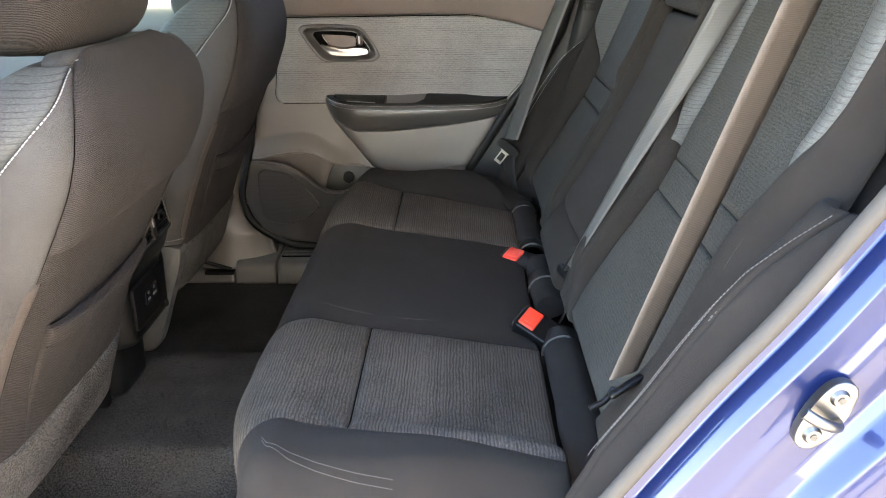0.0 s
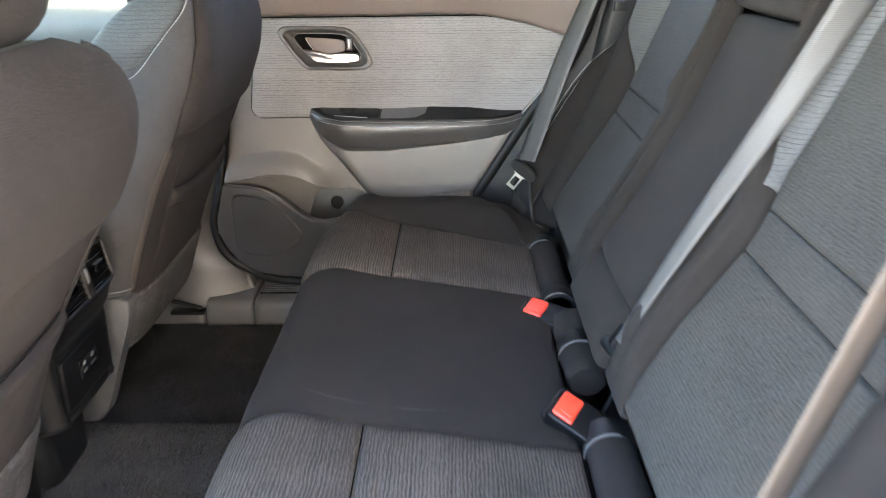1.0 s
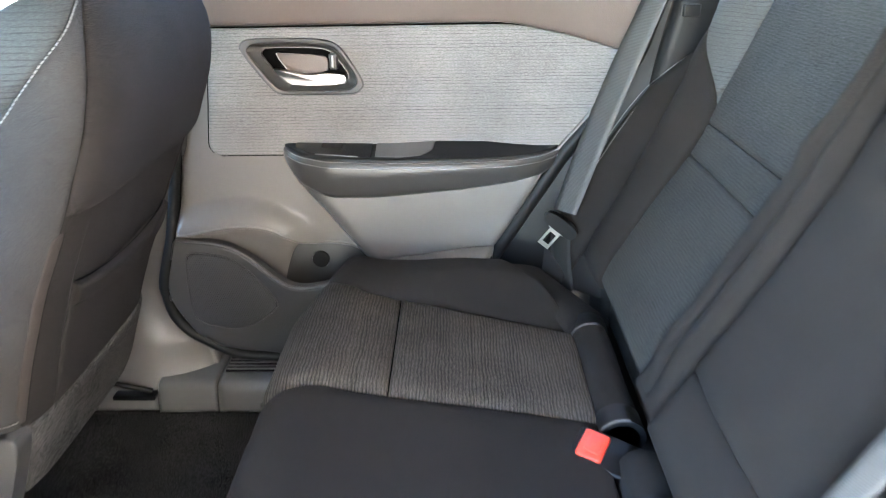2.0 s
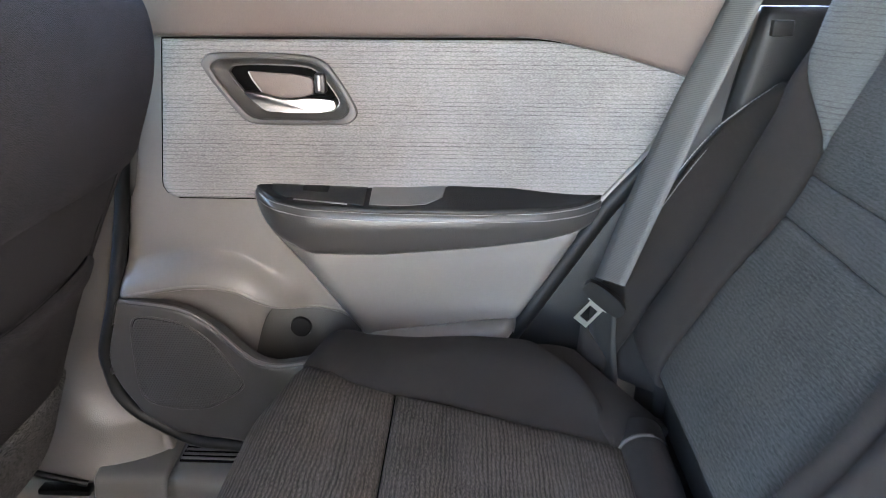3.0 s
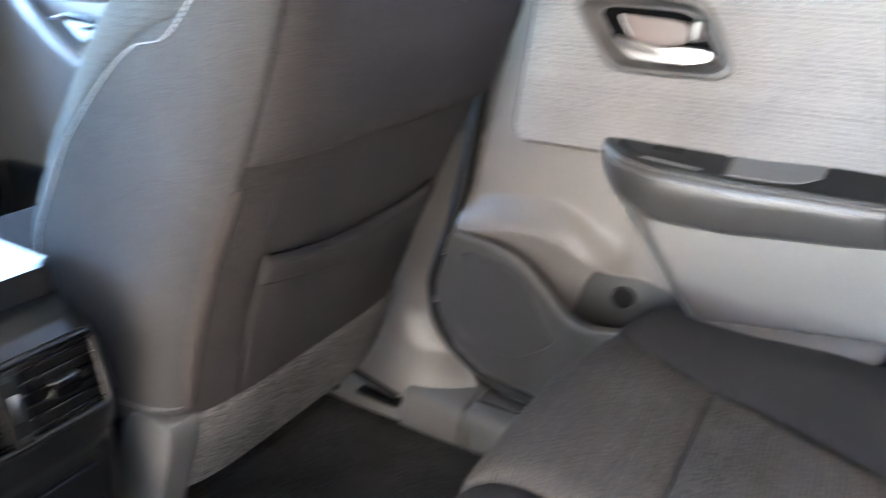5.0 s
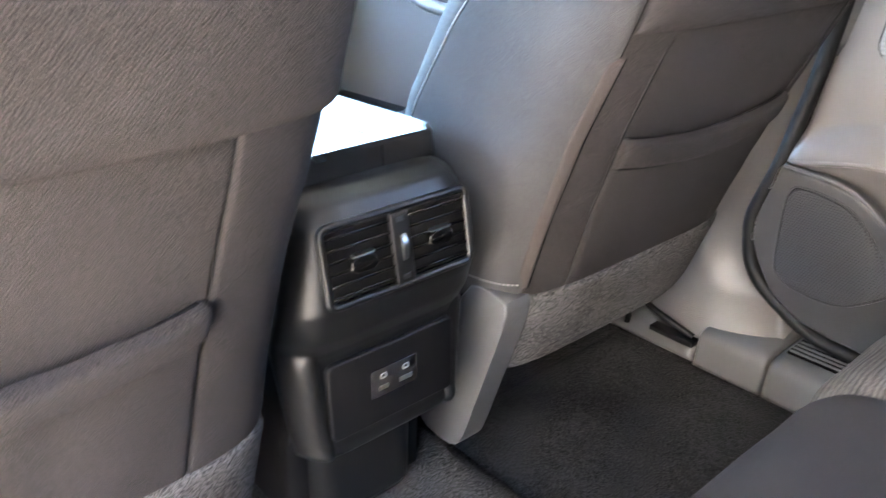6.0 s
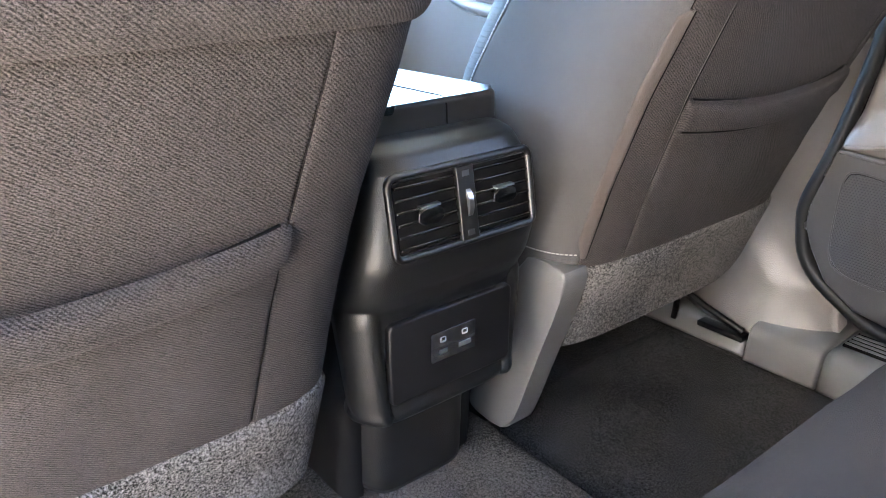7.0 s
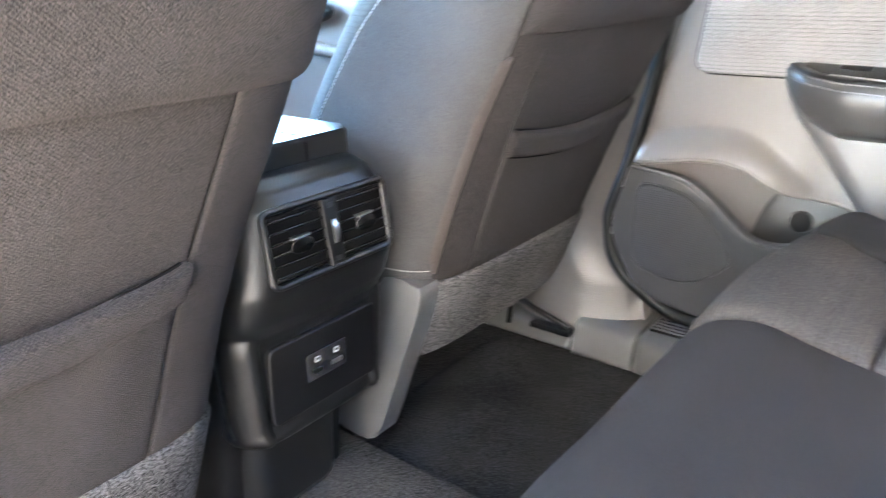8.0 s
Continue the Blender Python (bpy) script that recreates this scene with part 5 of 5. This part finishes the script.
def front_seat(s):
    c = CL + s * 0.372
    t = thing("front_seat", (-0.75, c, 0.09), "dark grey cloth front car seat with rear map pocket", "car seat", "front seats")
    fl = s < 0
    ra = lambda w: 46 if w == -s else 66   # how far the back cover wraps round each side
    TOP = 0.652 if s > 0 else 0.668       # lower edge of the upper cover
    quilt("upper_back_cover", lambda u, v: seat_at(c, s, mix(-ra(-1), ra(1), u), mix(TOP, 0.90, v), 0.0), 60, 44, M_BACK, t, puff=0.012, edge=0.03, flip=fl, relief=crumple)
    quilt("recess_panel", lambda u, v: seat_rear(c, s, panel_hw(mix(0.50, TOP + 0.01, v)) * mix(-1, 1, u), mix(0.50, TOP + 0.01, v), -0.001 * np.sin(np.pi * u) ** 0.5), 50, 20, M_BACK, t, puff=0.0, flip=fl, relief=crumple)
    def pocket(u, v):
        z = mix(0.345, 0.535, v)
        d = panel_hw(z) * mix(-1, 1, u)
        sag = 0.012 * np.sin(np.pi * u) ** 0.6 * smooth(0.0, 0.9, v) + 0.0015 * np.sin(u * 23 + v * 6) * v
        p = seat_rear(c, s, d, z - 0.014 * v * np.sin(np.pi * u), sag)
        return p
    pk = quilt("pocket", pocket, 60, 36, M_BACK, t, puff=0.003, edge=0.01, flip=fl)
    def hem(u, v):
        z = mix(0.511, 0.541, v)
        d = panel_hw(z) * mix(-1, 1, u)
        return seat_rear(c, s, d, z - 0.014 * np.sin(np.pi * u), 0.013 * np.sin(np.pi * u) ** 0.6 + 0.005)
    quilt("pocket_hem", hem, 60, 12, M_BACK, pk, puff=0.005, edge=0.009, skirt=0.008, flip=fl, label="elastic pocket hem")
    fold = [[float(q) for q in seat_rear(c, s, d, 0.5095 - 0.014 * math.cos(math.pi * d / 0.32), 0.0125 * max(0.02, math.cos(math.pi * d / 0.32)) ** 0.6 + 0.0035)] for d in np.linspace(-0.150, 0.150, 40)]
    sweep("hem_fold", fold, ring(0.0009, 8), M_VOID, pk)
    # Black bead along the hem paints the thin shadow of the pocket opening.
    mouth = [[float(q) for q in seat_rear(c, s, d, 0.5425 - 0.014 * math.sin(math.pi * (d + 0.15) / 0.30), 0.009 * math.sin(math.pi * (d + 0.15) / 0.30) ** 0.6)] for d in np.linspace(-0.149, 0.149, 40)]
    sweep("pocket_mouth", mouth, ring(0.0017, 8), M_VOID, pk, label="black line painting the shade of the map pocket opening")
    for w in (-1, 1):
        def strip(u, v):
            z = mix(0.345, TOP + 0.003, v)
            q = np.clip(panel_hw(z) / seat_w(z) / (1.03 if s < 0 else 1.0), 0, 0.99)
            a0 = np.degrees(np.arctan2(q ** 2.5, (1 - q ** 5.0) ** 0.5))
            return seat_at(c, s, w * mix(a0, ra(w), u), z)
        quilt("back_strip", strip, 20, 50, M_BACK, t, puff=0.0016, edge=0.006, tuck="l", flip=fl if w > 0 else not fl, relief=crumple)
        quilt("side_cover", lambda u, v: seat_at(c, s, w * mix(ra(w), front_line(mix(0.33, 0.885, v)), u), mix(0.33, 0.885, v)), 30, 70, M_SIDE, t, puff=0.004, edge=0.010, flip=fl if w > 0 else not fl, relief=crumple, label="grey side cover with a zip seam")
        if w == -s:
            quilt("zip_flap", lambda u, v: seat_at(c, s, w * mix(ra(w) - 3, ra(w) + 5 * smooth(0.0, 0.1, v) * smooth(1.0, 0.985, v) + 1, u), mix(0.36, 0.63, v), 0.0035), 8, 40, M_FLAP, t, puff=0.0025, edge=0.004, skirt=0.006, flip=fl if w > 0 else not fl, label="narrow brown cloth flap over the zip")
            for a0, z0, z1, lift in ((ra(w) - 3.5, 0.36, 0.63, 0.0022), (ra(w) + 6.5, 0.38, 0.63, 0.0022), (ra(w), 0.632, 0.86, 0.0012)):
                sweep("seam", [[float(q) for q in seat_at(c, s, w * a0, z, lift)] for z in np.linspace(z0, z1, 40)], ring(0.0009, 6), M_VOID, t)
        stitches("stitching", [[float(q) for q in seat_rear(c, s, w * (float(panel_hw(z)) + 0.004), z, 0.0016)] for z in np.linspace(0.35, 0.655, 90)], M_DTHREAD, t, 0.004, 0.0003)
        line = [seat_at(c, s, w * (front_line(z) - 1), z, 0.006) for z in np.linspace(0.4, 0.888, 160)]
        stitches("stitching", [[float(q) for q in p] for p in line], M_THREAD, t, 0.006, 0.0009)
        # Thin black line paints the shaded gap along the stitched seam.
        sweep("seam_gap_line", [[float(q) for q in seat_rear(c, s, w * float(panel_hw(z)), z, 0.0)] for z in np.linspace(0.35, 0.65, 24)], ring(0.0005, 8), M_VOID, t)
    quilt("front_cover", lambda u, v: seat_at(c, s, mix(front_line(mix(0.50, 0.89, v)), 360 - front_line(mix(0.50, 0.89, v)), u), mix(0.50, 0.89, v)), 40, 50, M_WING, t, puff=0.004, edge=0.012, flip=fl, label="light grey ribbed front cover")
    line = [seat_at(c, s, a, 0.894, 0.010) for a in np.linspace(-54, 54, 120)]
    stitches("stitching", [[float(q) for q in p] for p in line], M_THREAD, t, 0.006, 0.0009)
    quilt("top_cover", lambda u, v: tuple(mix(a, b, 0.5 + 0.5 * (2 * u - 1)) for a, b in zip(seat_at(c, s, mix(-178, -2, v), 0.892), seat_at(c, s, mix(178, 2, v), 0.892))), 16, 30, M_SIDE, t, puff=0.010, edge=0.05, flip=False)
    if s > 0:
        stitches("stitching", [[float(q) for q in seat_at(c, s, -a, 0.368, 0.009)] for a in np.linspace(50, 92, 60)], M_THREAD, t, 0.005, 0.0007)
        box("rail_cap", (-0.915, c - 0.215, 0.016), (-0.775, c - 0.150, 0.050), M_BLACK, t, 0.012, label="black plastic cap over the seat rail")
    # felt skirt under the back cover
    def skirt(u, v):
        a = mix(-66, 66, u)
        z = mix(0.222, 0.346, v) + 0.05 * smooth(0.55, 1.0, u) * (1 - v)
        x, y, z = seat_at(c, s, a, z, 0.003)
        return x, y, z
    quilt("felt_skirt", skirt, 60, 14, M_FELT, t, puff=0.004, edge=0.010, flip=fl, label="rough grey felt skirt")
    # cushion, frame, rails
    quilt("seat_cushion", lambda u, v: (mix(-1.30, -0.76, v), c + s * mix(-0.245, 0.245, u), 0.335 + 0.03 * np.cos(np.pi * (v - 0.2)) + 0.03 * np.abs(2 * u - 1) ** 3), 30, 40, M_SEAT, t, puff=0.02, edge=0.05, skirt=0.12, flip=s > 0)
    box("seat_base", (-1.25, c - 0.2, 0.16), (-0.70, c + 0.2, 0.30), M_BLACK, t, 0.02)
    for w in (-1, 1):
        box("rail", (-1.28, c + w * 0.19 - 0.02, 0.017), (-0.86, c + w * 0.19 + 0.02, 0.06), M_DARK, t, 0.004)
        box("rail_leg", (-0.92, c + w * 0.19 - 0.012, 0.05), (-0.88, c + w * 0.19 + 0.012, 0.19), M_BLACK, t, 0.003)
    # plastic shield on the tunnel side of the hinge
    o = rounded([(-0.650, 0.352), (-0.612, 0.356), (-0.584, 0.352), (-0.578, 0.340), (-0.588, 0.304), (-0.624, 0.212), (-0.657, 0.122), (-0.672, 0.094), (-0.697, 0.082), (-0.750, 0.086), (-0.756, 0.104), (-0.72, 0.19), (-0.685, 0.262)], 1)
    yi = c - s * 0.222
    if s > 0:
        slab("hinge_shield", o, lambda a, b, q: (a, q, b), yi + s * 0.03, yi - s * 0.008, M_SHIELD, t, 0.004, 3, "grey plastic hinge shield")
    # head restraint
    hb = bmesh.new()
    bmesh.ops.create_cube(hb, size=1)
    bmesh.ops.subdivide_edges(hb, edges=list(hb.edges), cuts=9, use_grid_fill=True)
    for q in hb.verts:
        p = q.co * 2
        l = (abs(p.x) ** 4 + abs(p.y) ** 4 + abs(p.z) ** 4) ** 0.25
        p = p / l
        q.co = (-0.475 + 0.080 * p.x + 0.03 * p.z + (0.028 if s < 0 else 0), c + 0.140 * p.y * (1 - 0.06 * p.z), (0.955 if s < 0 else 0.995) + 0.100 * p.z)
    hr = part("head_restraint", hb, M_BACK, t, "rounded cloth head restraint")
    dz, dx = (-0.036, 0.026) if s < 0 else (0.0, 0.0)
    for w in (-1, 1):
        sweep("post", [(-0.47 + dx, c + s * w * 0.055, 0.87 + dz), (-0.47 + dx, c + s * w * 0.055, 0.93 + dz)], ring(0.007, 12), M_CHROME, hr)
        box("post_sleeve", (-0.487 + dx, c + s * w * 0.055 - 0.022, 0.892 + dz), (-0.453 + dx, c + s * w * 0.055 + 0.022, 0.910 + dz), M_DARK, t, 0.005)
    return t


front_seat(1)
front_seat(-1)

# ---------------------------------------------------------------- centre console
CX = 1.440
con = thing("centre_console", (-0.7, CX, 0.06), "dark plastic centre console with rear air vents and charging ports", "console")


def con_prof(k):
    """Rear profile from the floor up and over the top."""
    s = np.array([0, 0.10, 0.135, 0.16, 0.18, 0.31, 0.35, 0.40, 0.46, 0.66, 0.74, 0.80, 0.86, 1.0])
    x = np.array([-0.66, -0.655, -0.612, -0.600, -0.604, -0.601, -0.596, -0.582, -0.570, -0.577, -0.586, -0.602, -0.655, -0.95])
    z = np.array([0.10, 0.225, 0.236, 0.248, 0.258, 0.362, 0.374, 0.394, 0.425, 0.505, 0.520, 0.527, 0.530, 0.531])
    return np.interp(k, s, x), np.interp(k, s, z)


def con_skin(u, v):
    x, z = con_prof(v)
    hw = np.interp(v, [0, 0.10, 0.135, 0.18, 0.31, 0.42, 0.55, 0.74, 1.0], [0.070, 0.076, 0.098, 0.103, 0.113, 0.113, 0.106, 0.094, 0.09])
    d = 2 * u - 1
    post = 0.010 * smooth(0.72, 0.80, np.abs(d)) * smooth(0.12, 0.16, v) * (1 - smooth(0.30, 0.37, v))
    return x + post - 0.046 * np.abs(d) ** 8, CX + d * hw, z - 0.02 * np.abs(d) ** 10 * smooth(0.7, 0.85, v)


quilt("rear_cover", con_skin, 60, 120, M_CONSOLE, con, puff=0.004, edge=0.01, skirt=0.02, even=0.1)
for s in (-1, 1):
    quilt("side_cover", lambda u, v: (mix(-0.66, -1.6, u) + 0.06 * (v - 0.5), CX + s * (0.088 + 0.012 * u), mix(0.07, 0.53, v)), 20, 20, M_BLACK, con, puff=0.004, edge=0.01, skirt=0.02, flip=s < 0)
# port panel
FP = lambda a, b, c: (-0.602 + 0.045 * (b - 0.255) + c, CX + a, b)
panel = slab("port_panel", rrect(-0.0765, 0.0795, 0.264, 0.357, 0.008), FP, -0.004, 0.0065, M_BLACK, con, 0.003, label="smooth black port panel")
ports = slab("port_plate", rrect(-0.029, 0.029, 0.298, 0.332, 0.003), FP, 0.0064, 0.0082, M_GLOSS, panel, 0.0006)
for a, w in ((-0.014, 0.0055), (0.014, 0.008)):
    slab("usb_port", [(a - w, 0.306), (a + w, 0.306), (a + w, 0.3112), (a - w, 0.3112)], FP, 0.0081, 0.0092, M_TONGUE, ports, 0.0002)
    slab("port_mark", rrect(a - 0.0040, a + 0.0040, 0.319, 0.3258, 0.002), FP, 0.0081, 0.0086, M_PRINT, ports, 0.0001)
    slab("port_mark_core", [(a - 0.0022, 0.3213), (a + 0.0022, 0.3213), (a + 0.0022, 0.3245), (a - 0.0022, 0.3245)], FP, 0.0085, 0.0088, M_GLOSS, ports, 0.0001)
# air vents
VP = lambda a, b, c: (-0.5655 - 0.14 * (b - 0.425) + c, CX + a, b)
vent = slab("vent_frame", rrect(-0.080, 0.080, 0.436, 0.506, 0.007), VP, -0.002, 0.0035, M_PIANO, con, 0.002, label="black vent surround")
sweep("vent_rim", [VP(a, b, 0.004) for a, b in rrect(-0.0815, 0.0815, 0.4345, 0.5075, 0.008)], ring(0.0036, 10), M_CONSOLE, vent, up=(1, 0, 0), closed=True)
for w in (-1, 1):
    # Flat black plate paints the shade of the deep vent slots.
    slab("vent_shade", [(w * 0.0435 - 0.033, 0.440), (w * 0.0435 + 0.033, 0.440), (w * 0.0435 + 0.033, 0.502), (w * 0.0435 - 0.033, 0.502)], VP, 0.0033, 0.0038, M_VOID, vent, 0.0003)
    for k in range(6):
        zz = 0.443 + k * 0.0108
        slab("slat", [(w * 0.0435 - 0.033, zz), (w * 0.0435 + 0.033, zz), (w * 0.0435 + 0.033, zz + 0.0025), (w * 0.0435 - 0.033, zz + 0.0025)], VP, 0.002, 0.0072, M_PIANO, vent, 0.0008, 2)
    slab("vent_tab", rounded([(w * 0.0435 - 0.015, 0.462), (w * 0.0435 + 0.015, 0.462), (w * 0.0435 + 0.013, 0.478), (w * 0.0435 - 0.013, 0.478)], 1), VP, 0.005, 0.0115, M_PIANO, vent, 0.002, 3)
    slab("tab_edge", [(w * 0.0435 - 0.011, 0.4775), (w * 0.0435 + 0.011, 0.4775), (w * 0.0435 + 0.011, 0.4795), (w * 0.0435 - 0.011, 0.4795)], VP, 0.006, 0.0122, M_CHROME, vent, 0.0005)
    if w > 0:
        sweep("bright_edge", [VP(0.0785, 0.442, 0.0062), VP(0.0785, 0.500, 0.0062)], ring(0.0016, 8), M_MID, vent, label="grey vent edge")
mid = slab("thumbwheel_plate", [(-0.010, 0.437), (0.010, 0.437), (0.010, 0.505), (-0.010, 0.505)], VP, 0.002, 0.0088, M_CONSOLE, vent, 0.0015)
bm = bmesh.new()
bmesh.ops.create_cone(bm, cap_ends=True, segments=40, radius1=0.0205, radius2=0.0205, depth=0.0052, matrix=Matrix.Translation(VP(0.001, 0.469, -0.0075)) @ pose(0, 0, 0, 90, 0, 0))
part("thumbwheel", bm, M_CHROME, mid, "chrome thumbwheel")
for b in (0.496, 0.441):
    slab("wheel_mark", [(-0.004, b), (0.004, b), (0.004, b + 0.005), (-0.004, b + 0.005)], VP, 0.0087, 0.0092, M_STEEL, mid, 0.0001)
# lid
lid = slab("armrest_lid", rrect(-0.99, -0.618, CX - 0.089, CX + 0.089, 0.016, 6), lambda a, b, c: (a, b, c), 0.530, 0.558, M_LID, con, 0.007, 4, label="black leatherette armrest lid")
sweep("lid_gap", [(-0.617, CX + 0.019, 0.533), (-0.6172, CX + 0.019, 0.551), (-0.624, CX + 0.019, 0.5582), (-0.98, CX + 0.019, 0.5582)], ring(0.0008, 6), M_VOID, lid, up=(0, 1, 0), label="dark gap between the two lid halves")

# ---------------------------------------------------------------- front of the cabin
dash = thing("dashboard", (-1.6, CL, 0.2), "dark plastic dashboard with pale trim seen between the seats", "dashboard")
quilt("dash_top", lambda u, v: (mix(-2.45, -1.80, v), mix(0.76, 2.13, u), 0.68 + 0.06 * np.sin(np.pi * v)), 30, 16, M_BLACK, dash, puff=0.01, edge=0.05, skirt=0.05, flip=False)
quilt("dash_face", lambda u, v: (-1.81 - 0.35 * (1 - v) ** 1.5, mix(0.76, 2.13, u), mix(0.15, 0.69, v)), 30, 16, M_ARCH, dash, puff=0.01, edge=0.03, skirt=0.03)
box("dash_strip", (-1.82, 0.80, 0.585), (-1.795, 2.10, 0.615), M_PILLAR, dash, 0.006, label="pale dashboard strip")
for ya, yb in ((0.64, 0.78), (2.12, 2.258)):
    box("side_panel", (-2.46, ya, 0.02), (-1.99, yb, 0.80), M_BLACK, dash, 0.01, label="black panel closing the end of the dashboard")
box("bulkhead", (-2.52, 0.64, -0.10), (-2.47, 2.258, 0.72), M_BLACK, dash, 0.01, label="black bulkhead behind the dashboard")
fd = thing("front_door", (-1.1, 2.2, 0.1), "closed front car door with pale grip and switch panel", "car door", kind="structure")
quilt("door_card", lambda u, v: (mix(-2.0, -0.69, u), 2.215 - 0.02 * np.sin(np.pi * v), mix(0.06, 0.80, v)), 24, 24, M_TRIM, fd, puff=0.01, edge=0.03, skirt=0.05)
quilt("upper_trim", lambda u, v: (mix(-2.0, -0.69, u), 2.195 - 0.02 * np.sin(np.pi * v), mix(0.70, 0.84, v)), 24, 8, M_PILLAR, fd, puff=0.008, edge=0.02, skirt=0.03, label="pale upper door trim")
quilt("door_pocket", lambda u, v: (mix(-1.9, -0.78, u), 2.14 + 0.02 * v, mix(0.09, 0.30, v)), 24, 12, M_ARCH, fd, puff=0.01, edge=0.02, skirt=0.06)
sweep("grip_bar", spline([(-1.70, 2.17, 0.70), (-1.582, 2.13, 0.663), (-1.498, 2.118, 0.617), (-1.415, 2.118, 0.578), (-1.25, 2.15, 0.55)], 30), ring(0.015, 12), M_PILLAR, fd, label="pale door grip")
switches = slab("switch_panel", rounded([(-1.53, 0.690), (-1.33, 0.662), (-1.30, 0.635), (-1.345, 0.615), (-1.43, 0.605), (-1.49, 0.655)], 1), lambda a, b, c: (a, c, b), 2.17, 2.145, M_GLOSS, fd, 0.004, label="gloss black switch panel")
for a, b in ((-1.526, 0.671), (-1.426, 0.658), (-1.408, 0.639), (-1.371, 0.648)):
    box("switch", (a - 0.02, 2.138, b - 0.003), (a + 0.02, 2.146, b + 0.003), M_CHROME, switches, 0.001, turn=pose(0, 0, 0, 0, -8, 0))

quilt("window", lambda u, v: (mix(-1.95, -0.69, u), 2.225 - 0.12 * v, mix(0.83, 1.24 - 0.30 * (1 - u) ** 2, v)), 12, 8, M_GLASS, fd, puff=0, skirt=0.003, label="blue-tinted side window")

# near front door, unseen, added closed to limit side light, with its window; windscreen
nd = thing("front_door", (-1.1, 0.66, 0.1), "unseen closed front car door added to limit side light, tinted window and dark trim", "car door", kind="structure")
quilt("door_card", lambda u, v: (mix(-1.95, -0.69, u), 0.69 + 0.02 * np.sin(np.pi * v), mix(0.05, 0.88, v)), 24, 24, M_DARK, nd, puff=0.01, edge=0.03, skirt=0.05, flip=True)
box("outer_skin", (-1.97, 0.575, -0.12), (-0.66, 0.61, 0.86), M_PAINT, nd, 0.015)
quilt("window", lambda u, v: (mix(-1.95, -0.64, u), 0.66 + 0.12 * v, mix(0.87, 1.24 - 0.30 * (1 - u) ** 2, v)), 12, 8, M_GLASS, nd, puff=0, skirt=0.003, flip=True, label="blue-tinted side window")
quilt("windscreen", lambda u, v: (mix(-2.47, -1.76, v) - 0.10 * np.sin(np.pi * u) * (1 - v), mix(0.74, 2.15, u) , mix(0.70, 1.25, v)), 20, 12, M_SCREEN, shell, puff=0, skirt=0.004, label="blue-tinted windscreen")
quilt("window", lambda u, v: (mix(-0.52, 0.36, u), 2.205 - 0.12 * v, mix(0.90, 1.24, v)), 12, 8, M_PRIVACY, door, puff=0, skirt=0.003, label="grey tinted side window")
quilt("quarter_window", lambda u, v: (mix(0.40, 1.0, u), 2.20 - 0.12 * v, mix(0.845, 1.22, v)), 12, 8, M_PRIVACY, shell, puff=0, skirt=0.003, label="grey tinted quarter window")
